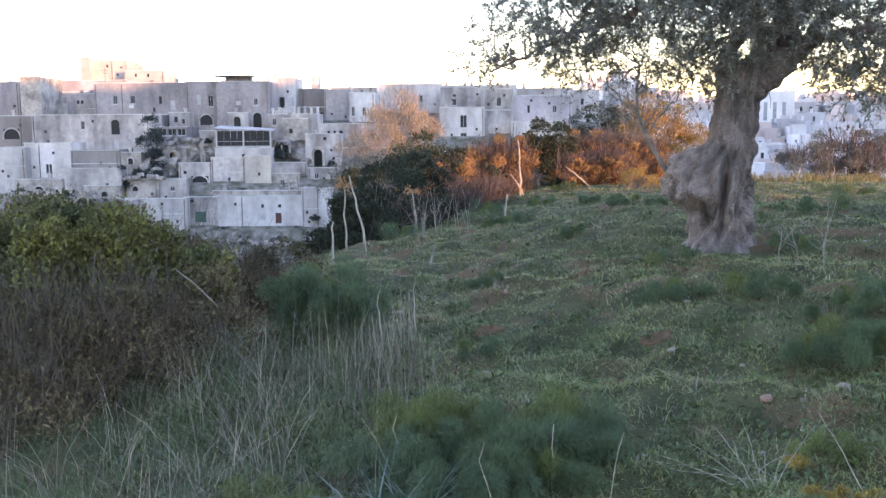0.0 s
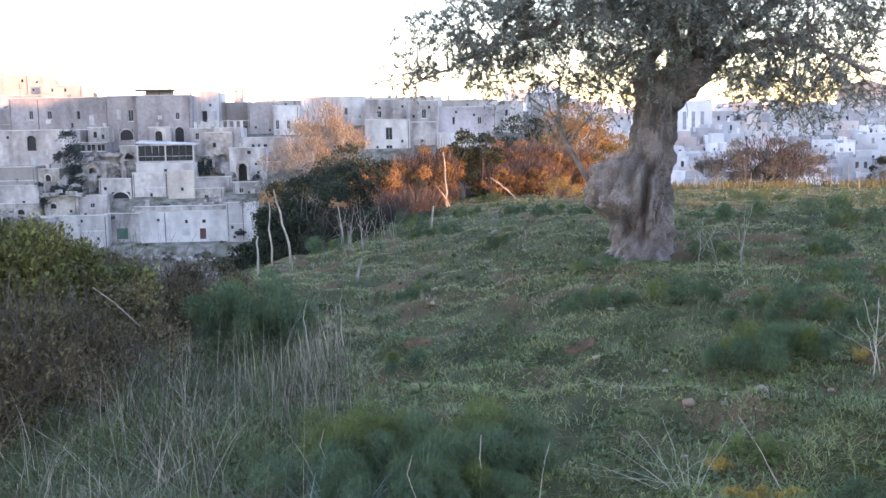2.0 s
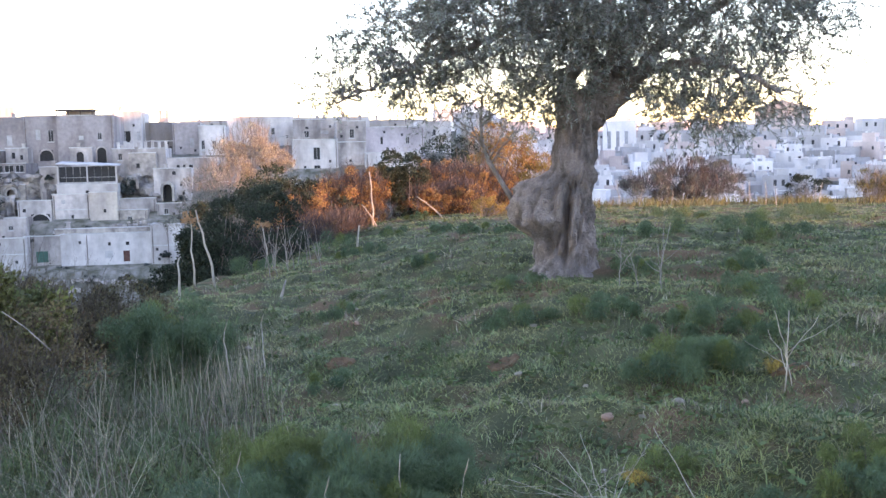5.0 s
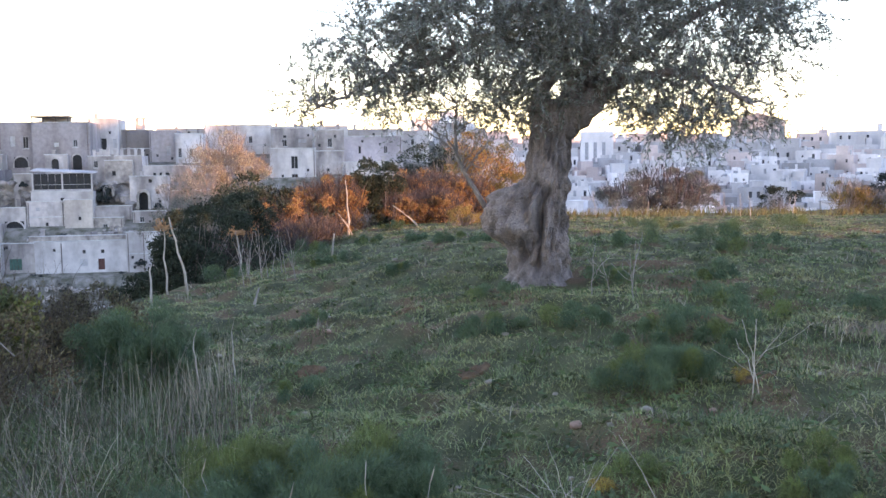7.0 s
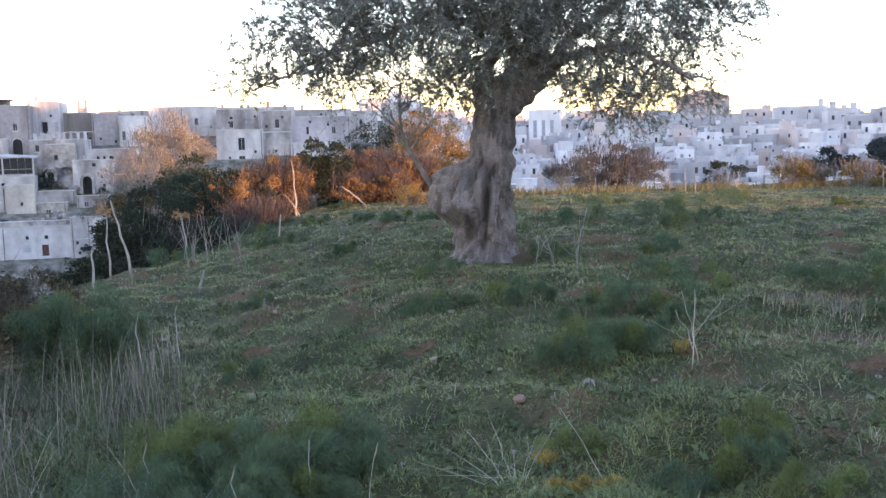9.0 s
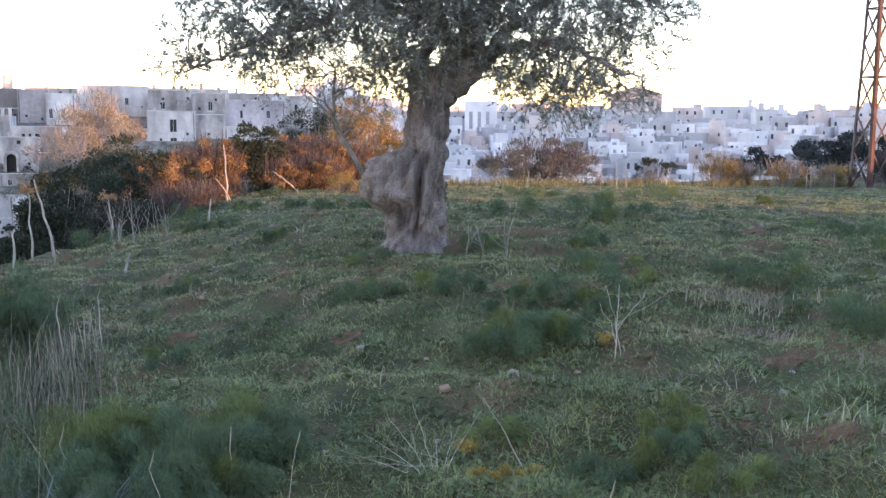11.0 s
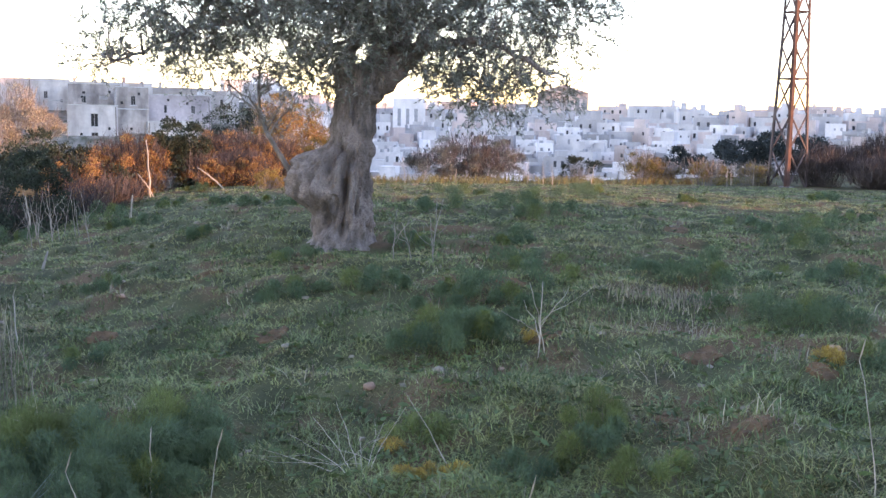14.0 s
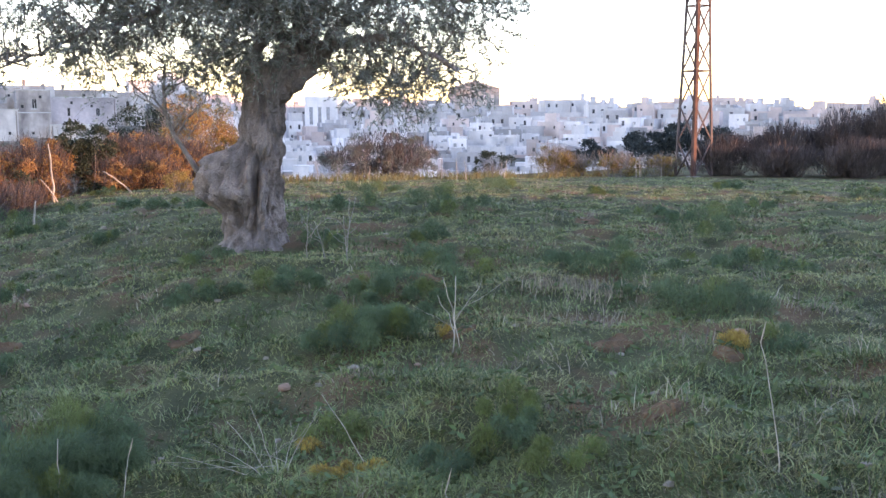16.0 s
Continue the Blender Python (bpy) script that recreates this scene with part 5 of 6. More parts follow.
shrub("dark green rounded tree behind the rust shrubs", 4.2, 28.0, [(0, 0, 1.6, 0.9, 0.8, 0.75), (0.8, 0, 1.5, 0.7, 0.7, 0.65), (-0.7, 0, 1.4, 0.6, 0.6, 0.6)], "shrub", 9000, 0.06, 32, category="tree", name="small_tree")
shrub("golden-leaved tall shrub at the meadow's far edge", 5.6, 26.6, [(-0.4, 0, 1.5, 0.6, 0.6, 0.85), (0.1, 0, 1.3, 0.8, 0.7, 0.8), (0.8, 0, 1.0, 0.7, 0.6, 0.6), (-0.8, -0.3, 1.0, 0.6, 0.6, 0.7)], "shrub_gold", 13000, 0.05, 33, sprigs=0.06, second="shrub_rust")
shrub("green-gold low shrub at the meadow's far edge", 6.7, 26.8, [(0, 0, 0.75, 0.7, 0.6, 0.5), (-0.5, 0, 0.85, 0.5, 0.5, 0.5)], "shrub_gold", 7000, 0.05, 34)
# purple-grey bare brush in front of the hedge, its shade put into the twig colour
for x, y, w, seed in ((-0.2, 17.8, 0.9, 41), (0.6, 18.5, 0.7, 42), (-0.8, 17.0, 0.7, 43)):
    shrub("bare purple-brown brush at the foot of the hedge", x, y, [(0, 0, 0.2, w, 0.5, 0.26), (w * 0.5, 0.2, 0.22, w * 0.6, 0.5, 0.28)], "shrub_brown", 1500, 0.035, seed, twig="thicket", stems=130, sprigs=0.9, aspect=0.35, group="bare brush")
# right-hand far edge
shrub("brown-grey round shrub at the far edge of the meadow", 12.3, 30.5, [(0, 0, 0.75, 1.2, 0.9, 0.7), (-1.2, 0, 0.5, 0.9, 0.8, 0.5), (1.2, 0, 0.6, 0.9, 0.8, 0.6), (0.3, -0.4, 0.3, 1.4, 0.6, 0.35)], "grey_leaf", 30000, 0.05, 51, twig="thicket", stems=60, sprigs=0.08, clump=0.3)
shrub("small dark green shrub at the far edge", 16.0, 29.6, [(0, 0, 0.45, 0.6, 0.5, 0.4)], "shrub", 3500, 0.05, 52)
for x, y, w, h, seed in ((18.0, 29.0, 0.8, 0.9, 53), (20.2, 28.6, 1.0, 0.75, 54), (21.9, 28.2, 0.9, 0.6, 55), (19.0, 29.5, 0.9, 0.6, 56)):
    shrub("golden-brown low shrub at the far edge", x, y, [(0, 0, h * 0.55, w, 0.6, h * 0.5), (w * 0.5, 0, h * 0.5, w * 0.5, 0.5, h * 0.45)], "shrub_gold", 5500, 0.05, seed, sprigs=0.1, second="shrub_brown", group="low shrubs of the far edge")
for x, y, w, h, seed in ((24.5, 27.6, 1.3, 1.2, 57), (26.6, 27.0, 1.5, 1.6, 58), (28.4, 26.0, 1.5, 2.1, 59), (30.0, 25.2, 1.6, 2.6, 60), (25.6, 26.0, 1.2, 0.9, 61), (27.6, 24.5, 1.5, 1.1, 62), (31.2, 24.0, 1.6, 3.0, 63)):
    shrub("dark purple-brown leafless thicket beside the mast", x, y, [(0, 0, h * 0.55, w, 0.9, h * 0.5), (-w * 0.5, 0, h * 0.4, w * 0.6, 0.8, h * 0.4)], "thicket", 6000, 0.05, seed, twig="thicket", stems=200, sprigs=0.9, aspect=0.35, group="thicket beside the mast")
for x, y, h, seed in ((119, 160, 9, 71), (125, 157, 10, 72), (112, 166, 6, 73), (130, 152, 9, 74), (138, 146, 8, 75), (144, 141, 9, 76), (151, 137, 8, 77)):
    shrub("dark pine among the houses of the town", x, y, [(0, 0, h * 0.62, 3.6, 3.6, h * 0.36), (2, 0, h * 0.5, 2.5, 2.5, h * 0.3)], "pine", 5000, 0.55, seed, name="pine_tree", category="tree", stems=12, group="pines of the town")
shrub("dark ivy-covered cypress beside the old houses", -44.2, 151.0, [(0, 0, 5.0, 1.0, 1.0, 4.6), (0.3, 0, 2.0, 1.3, 1.2, 2.2)], "pine", 6000, 0.3, 81, name="cypress", category="tree", stems=12, zoff=-7.8)
shrub("dark green shrub on the rubble terrace", -44.0, 147.6, [(0, 0, 1.2, 2.0, 1.2, 1.4), (-2.2, 0, 0.8, 1.2, 1.0, 1.0)], "pine", 4000, 0.3, 82, stems=12, zoff=-8.4)
shrub("dark green shrub beneath the veranda terrace", -25.6, 155.4, [(0, 0, 1.4, 1.3, 1.0, 1.8), (1.3, 0, 1.8, 1.0, 0.9, 1.4)], "pine", 4000, 0.3, 83, stems=12, zoff=-5.2)


# plants rooted in the ledges and rubble below the old houses
rp = random.Random(31)
for i, (px, py, pz, s) in enumerate(((-33.5, 145.0, -14.9, 0.7), (-32.2, 144.9, -14.9, 0.9), (-21.5, 145.0, -14.6, 0.6), (-24.0, 151.5, -8.9, 0.8), (-30.0, 149.0, -9.2, 0.5), (-41.0, 150.5, -8.2, 0.9), (-38.5, 151.0, -10.2, 0.7),
                                     (-50.0, 145.5, -10.5, 0.8), (-55.0, 143.4, -9.4, 0.9), (-61.0, 143.4, -9.0, 0.8), (-41.5, 154.6, -2.6, 0.6), (-17.5, 154.4, -5.6, 0.8), (-19.0, 144.4, -13.0, 0.7), (-37.0, 142.3, -15.8, 0.9), (-29.0, 142.3, -16.4, 1.1), (-24.0, 142.3, -16.2, 1.0), (-47.5, 147.0, -5.6, 0.6), (-36.5, 154.5, -2.0, 0.6))):
    shrub("small dark plant rooted in the rubble below the houses", px, py, [(0, 0, 0.5 * s, 0.9 * s, 0.6 * s, 0.6 * s), (0.5 * s, 0, 0.3 * s, 0.7 * s, 0.5 * s, 0.4 * s)], "pine", 700, 0.22, 800 + i, stems=6, zoff=pz, group="plants of the rubble")


# ================= the lattice mast =================
def mast():
    x, y = 22.98, 27.68
    ob = thing("lattice_mast", "tall rusty steel lattice mast standing at the meadow's edge", "mast", x, y, gz(x, y) - 0.05, rz=-40)
    H = 14.0

    def half(z):
        return np.interp(z, [0, 4.9, H], [0.62, 0.42, 0.20])

    def node(k, z):
        h = half(z)
        return np.array(((-h, 0), (0, -h), (h, 0), (0, h))[k] + (z,), dtype=float)

    for k in range(4):
        w = 0.13 if k == 1 else 0.075
        a, b = node(k, 0), node(k, H)
        part("leg", np_mesh("leg", *tube([a, node(k, 4.9), b], [w * 0.72, w * 0.62, w * 0.5], 4), M["rust" if k == 1 else "steel"]), ob, "rusted box-section leg" if k == 1 else "")
    levels = [0.0, 1.3, 2.5, 3.7, 4.8, 5.9, 7.0, 8.2, 9.4, 10.6, 11.8, 13.0]
    for i, (z0, z1) in enumerate(zip(levels, levels[1:])):
        for k in range(4):
            a, b = (k, (k + 1) % 4) if i % 2 == 0 else ((k + 1) % 4, k)
            part("brace", np_mesh("brace", *bar(node(a, z0), node(b, z1), 0.042), M["steel"]), ob)
            part("brace", np_mesh("brace", *bar(node(b, z0), node(a, z1), 0.036), M["steel"]), ob)
    for z in levels[3::2]:
        for k in range(4):
            part("ring_bar", np_mesh("ring_bar", *bar(node(k, z), node((k + 1) % 4, z), 0.04), M["steel"]), ob)
    part("footing", np_mesh("footing", *box(-0.25, 0.25, -0.85, -0.4, -0.3, 0.1), M["rock"]), ob)


mast()


# ================= fennel, stalks, stones =================
def fennel(x, y, w, h, n, leaf, seed, label="feathery dark green wild fennel clump", fine=0.0014, dy=None):
    """Arching plumes of hair-fine threads that overlap in soft cushions."""
    r = np.random.default_rng(seed)
    z = gz(x, y)
    ob = thing("fennel", label, "plant", x, y, z, group="wild fennel")
    dy = dy or w
    n = int(n * 0.85)
    m = max(5, min(30, n // 1100))
    a = np.arange(m) * 2.4 + r.uniform(0, 6)
    q = np.sqrt((np.arange(m) + 0.4) / m)
    base = np.stack([np.cos(a) * q * w * 0.40, np.sin(a) * q * dy * 0.40], 1)
    reach = w * r.uniform(0.10, 0.24, m)
    rise = h * (1.0 - 0.4 * q) * r.uniform(0.45, 1.1, m)
    turn = a + r.normal(size=m) * 0.8
    lean = np.stack([np.cos(turn), np.sin(turn)], 1)
    thick = np.clip(0.24 * h + 0.10 * w, 0.03, 0.135) * r.uniform(0.7, 1.3, m)
    gb = ground_z(x + base[:, 0], y + base[:, 1]) - z

    def axis(k, s):
        xy = base[k] + lean[k] * (reach[k] * s ** 1.3)[:, None]
        return np.stack([xy[:, 0], xy[:, 1], gb[k] + rise[k] * np.sin(np.minimum(s * 2.15, 2.35)) * 0.95], 1)

    k = r.integers(0, m, n)
    s = r.uniform(0.12, 1.0, n)
    P0 = axis(k, s)
    T = unit(axis(k, s + 0.06) - P0)
    d = unit(r.normal(size=(n, 3)) + np.array((0, 0, 0.35)))
    body = thick[k] * (1.15 - 0.55 * s)
    P0 = P0 + d * (body * r.uniform(0.05, 1.0, n) ** 0.3 * 0.75)[:, None]
    e = unit(d * 0.55 + T * 0.55 + r.normal(size=(n, 3)) * 0.45)
    L = (0.016 + 0.26 * body * r.uniform(0.6, 1.2, n))[:, None]
    P = np.stack([P0, P0 + e * L * 0.55, P0 + e * L + np.array((0, 0, -0.2)) * L], 1)
    P[:, :, 2] = np.maximum(P[:, :, 2], -0.02)
    W = np.broadcast_to(np.array((0.75, 0.7, 0.25)) * fine, (n, 3))
    fresh = (np.sin(k * 2.39 + seed) > 0.78) if leaf == "fennel" else np.zeros(n, dtype=bool)
    tagged(part("frond_plume", np_mesh("frond_plume", *ribbons(P[~fresh], W[~fresh]), M[leaf]), ob), kind="stuff")
    if fresh.any():
        tagged(part("young_plume", np_mesh("young_plume", *ribbons(P[fresh], W[fresh]), M["fennel_light"]), ob), kind="stuff")
    stems = []
    for i in range(m):
        u = np.linspace(0, 0.95, 5)
        stems.append(tube(axis(np.full(5, i), u), np.linspace(0.004, 0.0012, 5), 4))
    tagged(part("stem_tangle", np_mesh("stem_tangle", *merge(*stems), M[leaf]), ob), kind="stuff")
    return ob


fennel(0.12, 4.05, 1.0, 0.34, 64000, "fennel", 201, dy=1.15)
fennel(-0.12, 4.45, 0.45, 0.34, 12000, "fennel_light", 202, "bright green young wild fennel clump")
fennel(0.33, 3.85, 0.30, 0.24, 6000, "fennel_light", 203, "yellow-green young wild fennel clump")
fennel(0.55, 4.1, 0.5, 0.28, 14000, "fennel", 2031)
fennel(-0.85, 7.1, 0.85, 0.62, 30000, "fennel", 204, "tall dark blue-green wild fennel clump", 0.0022)
fennel(-0.7, 7.2, 0.5, 0.45, 8000, "fennel", 205, fine=0.002)
fennel(2.05, 5.0, 0.55, 0.18, 11000, "fennel", 206)
fennel(2.30, 4.95, 0.42, 0.20, 9000, "fennel", 207)
fennel(2.45, 5.9, 0.5, 0.14, 7000, "fennel", 208, fine=0.0018)
fennel(2.85, 5.7, 0.4, 0.13, 5000, "fennel", 209, fine=0.0018)
fennel(2.2, 6.7, 0.6, 0.11, 6000, "fennel", 210, fine=0.002)
fennel(1.6, 7.0, 0.5, 0.10, 5000, "fennel", 211, fine=0.002)
fennel(3.95, 4.35, 0.62, 0.24, 10000, "fennel", 212)
fennel(4.3, 5.8, 0.6, 0.2, 6000, "fennel", 213, fine=0.0018)
fennel(3.72, 3.55, 0.22, 0.14, 2500, "fennel", 214)
fennel(3.50, 3.62, 0.14, 0.12, 2000, "fennel_yellow", 215, "small bright yellow withered fennel tuft")
fennel(1.42, 3.36, 0.26, 0.035, 3000, "fennel_yellow", 216, "low orange-yellow withered fennel tuft", dy=0.14)
fennel(1.36, 3.70, 0.10, 0.03, 700, "fennel_yellow", 217, "low orange-yellow withered fennel tuft")
fennel(2.0, 3.15, 0.26, 0.17, 4500, "fennel", 218)
fennel(2.1, 3.35, 0.3, 0.14, 4000, "fennel_light", 219, "yellow-green young wild fennel clump")
fennel(1.75, 3.2, 0.3, 0.10, 3000, "fennel", 220)
fennel(2.0, 2.85, 0.3, 0.10, 3000, "fennel_light", 221, "yellow-green young wild fennel clump")
fennel(1.5, 3.75, 0.3, 0.08, 2500, "fennel_light", 222, "yellow-green young wild fennel clump")
fennel(2.47, 4.75, 0.10, 0.08, 600, "fennel_yellow", 2221, "small yellowing fennel tuft")
fennel(5.35, 10.4, 0.8, 0.32, 5000, "fennel", 223, fine=0.0026)
fennel(4.6, 12.2, 0.9, 0.25, 5000, "fennel", 224, fine=0.0026)
fennel(5.9, 12.6, 0.9, 0.28, 5000, "fennel", 225, fine=0.0026)
fennel(3.2, 9.0, 0.5, 0.2, 5000, "fennel", 226, fine=0.002)
fennel(2.0, 8.7, 0.5, 0.12, 3500, "fennel", 227, fine=0.002)
fennel(7.4, 8.3, 0.7, 0.22, 4000, "fennel", 228, fine=0.002)
fennel(6.4, 7.3, 0.6, 0.2, 4000, "fennel", 229, fine=0.002)
fennel(8.2, 15.0, 1.0, 0.3, 4000, "fennel", 230, fine=0.003)
fennel(10.0, 18.0, 1.0, 0.25, 4000, "fennel", 231, fine=0.003)
fennel(6.8, 17.5, 1.2, 0.25, 4000, "fennel", 232, fine=0.003)
fennel(-0.55, 14.0, 0.8, 0.3, 5000, "fennel", 233, fine=0.0026)
fennel(0.6, 15.0, 0.7, 0.3, 4000, "fennel", 234, fine=0.0026)
fennel(-0.75, 3.75, 0.45, 0.2, 5000, "fennel_light", 235, "yellow-green young wild fennel clump")


rf = random.Random(77)
for i in range(34):
    a, d = radians(rf.uniform(-2, 50)), rf.uniform(6.0, 23)
    fx, fy = d * math.sin(a), d * math.cos(a)
    if fx > edge_x(fy) + 0.3 and math.hypot(fx - 2.66, fy - 9.5) > 0.8:
        fennel(fx, fy, rf.uniform(0.3, 0.75), rf.uniform(0.07, 0.17), 2400, "fennel", 600 + i, "low soft dark green fennel mound in the grass", fine=0.0008 + 0.00022 * d)


def stalk(x, y, h, lean, r0, seed, label="thin bleached dry stalk", leaf="stalk", umbel=False, forks=0, heads=False, group="dry stalks"):
    r = np.random.default_rng(seed)
    ob = thing("dry_stalk", label, "plant", x, y, gz(x, y) - 0.02, group=group)
    n = 8
    s = np.linspace(0, 1, n)
    P = np.stack([lean[0] * s ** 1.3, lean[1] * s, h * s], 1) + r.normal(size=(n, 3)) * 0.008 * h
    P[0] = 0
    part("stem", np_mesh("stem", *tube(P, np.linspace(r0, r0 * 0.45, n), 6), M[leaf], True), ob)
    for i in range(forks):
        b = P[2 + i % 4]
        part("branch", np_mesh("branch", *tube(wander(b, b + np.array((r.normal() * 0.14, r.normal() * 0.1, r.uniform(0.3, 0.55) * h)), 5, 0.01, r), np.linspace(r0 * 0.6, r0 * 0.25, 5), 5), M[leaf], True), ob)
    if umbel:
        rays = []
        for i in range(34):
            d = unit(np.array((r.normal(), r.normal(), r.uniform(-0.3, 1.0))))
            e = P[-1] + d * r.uniform(0.06, 0.13)
            rays.append(tube(np.array((P[-1], (P[-1] + e) / 2 + (0, 0, 0.01), e)), 0.004, 3))
            for j in range(4):
                f = unit(np.array((r.normal(), r.normal(), r.normal() + 0.3)))
                rays.append(tube(np.array((e, e + f * 0.03)), (0.003, 0.006), 3))
        part("umbel", np_mesh("umbel", *merge(*rays), M["umbel"]), ob, "dried umbel with the sun's orange in its brown")
    if heads:
        part("seed_head", np_mesh("seed_head", *tube(np.array((P[-1], P[-1] + (0.01, 0, 0.03), P[-1] + (0.02, 0, 0.07))), (0.0015, 0.003, 0.0008), 6), M["grass_dry"]), ob)
    return ob


stalk(-1.23, 12.5, 0.85, (-0.02, 0), 0.016, 301, "tall dry fennel stalk with a sun-tinted brown umbel", umbel=True)
stalk(-0.99, 12.5, 0.98, (-0.2, 0), 0.020, 302, "tall bleached dry fennel stalk, leaning")
stalk(-0.38, 14.5, 0.62, (-0.08, 0), 0.015, 303, "dry fennel stalk with a sun-tinted brown umbel", umbel=True)
stalk(-1.20, 10.6, 0.50, (0.01, 0), 0.018, 304, "broken pale stalk beside the shrub")
stalk(0.92, 14.9, 0.36, (0.04, 0), 0.022, 305, "short broken pale stalk at the meadow's edge")
stalk(1.5, 19.2, 1.1, (-0.05, 0), 0.022, 306, "tall thin bleached stalk before the rust shrubs")
stalk(1.55, 19.1, 0.45, (-0.28, 0), 0.018, 307, "leaning bleached stalk before the rust shrubs")
stalk(3.05, 20.5, 0.5, (-0.55, 0), 0.020, 308, "slanting bleached branch before the rust shrubs")
stalk(-0.40, 14.4, 0.22, (0.0, 0), 0.02, 309, "short broken pale stalk")
stalk(-0.15, 10.6, 0.22, (0.06, 0), 0.02, 310, "short dark broken stake", "stalk_grey")
stalk(2.36, 4.42, 0.42, (0.02, 0), 0.0038, 311, "branching bleached dead stem in the grass", forks=2)
stalk(2.42, 4.46, 0.40, (-0.10, 0), 0.003, 312, "branching bleached dead stem in the grass", forks=2)
stalk(2.54, 2.33, 0.46, (-0.06, 0.03), 0.0024, 313, "thin bleached stem with a nodding tip", heads=True)
stalk(1.42, 2.35, 0.3, (-0.06, 0.05), 0.0022, 314, "thin bleached stem with a seed head", heads=True)
stalk(0.42, 3.75, 0.34, (0.0, 0.0), 0.003, 315, "straight bleached stem before the fennel")
stalk(0.20, 3.45, 0.30, (-0.08, 0.0), 0.0022, 316, heads=True)
stalk(-0.12, 4.0, 0.36, (-0.1, 0.0), 0.0022, 317, heads=True)
stalk(0.62, 3.6, 0.22, (0.03, 0.0), 0.0022, 318, heads=True)
stalk(1.50, 3.4, 0.30, (-0.14, 0.1), 0.0022, 319)
for i in range(7):
    stalk(1.12 + 0.015 * i, 3.5, 0.12 + 0.05 * (i % 4), (-0.30 + 0.08 * i, 0.1), 0.0016, 320 + i, "twiggy bleached dead stem lying low in the grass", forks=1)
for i, (x, y) in enumerate(((2.75, 7.6), (2.9, 7.5), (2.62, 7.7), (3.0, 7.8))):
    stalk(x, y, 0.34 + 0.06 * i, (0.06 * (i - 1.5), 0), 0.0035, 330 + i, "grey dead stem beside the olive", "stalk_grey", forks=3)
for i in range(16):
    r = random.Random(i)
    stalk(0.0 + r.uniform(-0.5, 0.35), 13.2 + r.uniform(-0.9, 0.9), r.uniform(0.35, 0.75), (r.uniform(-0.12, 0.12), 0), 0.0045, 340 + i, "grey dry stem at the meadow's edge", "stalk_grey", forks=2)
for i in range(14):
    r = random.Random(50 + i)
    x = r.uniform(5.5, 22)
    stalk(x, 25.6 + 0.15 * x + r.uniform(-1.2, 0.6), r.uniform(0.35, 0.8), (r.uniform(-0.1, 0.1), 0), 0.014, 360 + i, "pale dry stem on the far edge of the meadow")
stalk(-0.42, 6.6, 0.42, (-0.03, 0), 0.006, 380, "dry fennel stalk with a pale umbel", umbel=False, heads=True)
stalk(-0.2, 6.9, 0.40, (-0.02, 0), 0.006, 381, "dry fennel stalk with a pale seed head", heads=True)
# a fallen pale branch resting in the shrub
ob = thing("fallen_branch", "pale weathered branch lying slanted in the brown shrub", "branch", -1.18, 5.1, gz(-1.18, 5.1))
part("stem", np_mesh("stem", *tube(np.array(((-0.36, 0.50, 0.78), (-0.18, 0.25, 0.73), (0.0, 0.0, 0.65))), (0.002, 0.003, 0.0035), 7), M["twig"], True), ob)


def stone(x, y, s, seed, material="pebble", label="pale limestone lying in the grass"):
    bm = bmesh.new()
    bmesh.ops.create_icosphere(bm, subdivisions=2, radius=1)
    for v in bm.verts:
        k = 1 + 0.35 * noise.noise(v.co * 1.3 + Vector((seed, 0, 0))) + 0.12 * noise.noise(v.co * 4 + Vector((0, seed, 0)))
        v.co = Vector((v.co.x * s * k, v.co.y * s * 0.8 * k, v.co.z * s * 0.55 * k))
    ob = new("stone", bm_mesh("stone", bm, M[material], True))
    ob.matrix_world = pose(x, y, gz(x, y) + s * 0.12, 0, 0, seed * 57)
    tagged(ob, label, "stone", "stones in the meadow")


for i, (x, y, s, red) in enumerate(((0.28, 8.7, 0.055, 0), (0.51, 8.27, 0.045, 1), (1.28, 5.45, 0.035, 0), (1.48, 4.44, 0.045, 1), (1.83, 4.43, 0.045, 0), (-0.37, 8.02, 0.03, 0), (1.26, 5.81, 0.03, 1),
                                    (2.84, 3.69, 0.03, 0), (5.38, 6.3, 0.05, 0), (3.84, 4.21, 0.035, 0), (4.05, 3.99, 0.035, 1), (3.66, 3.78, 0.05, 1), (2.2, 4.5, 0.03, 1), (0.55, 8.8, 0.03, 0), (0.35, 6.95, 0.03, 0), (2.3, 4.2, 0.02, 0), (3.1, 4.0, 0.025, 0), (2.7, 3.2, 0.025, 0))):
    stone(x, y, s * 0.85, i + 1, "pebble_red" if red else "pebble", "reddish stone lying in the grass" if red else "pale limestone lying in the grass")


# ================= bare soil =================
SOIL = ((1.22, 8.36, 0.35), (0.33, 6.91, 0.28), (1.89, 8.11, 0.3), (1.30, 6.01, 0.26), (2.40, 3.30, 0.2), (2.55, 2.95, 0.22), (2.55, 4.7, 0.26), (3.1, 4.1, 0.3), (3.35, 3.5, 0.2),
        (1.95, 5.3, 0.2), (0.9, 5.25, 0.2), (3.0, 6.2, 0.3), (4.5, 4.7, 0.25), (5.2, 7.5, 0.4), (6.5, 9.5, 0.5), (8.5, 11.0, 0.6), (2.2, 9.0, 0.4), (3.6, 8.0, 0.35), (9.5, 14.5, 0.7))


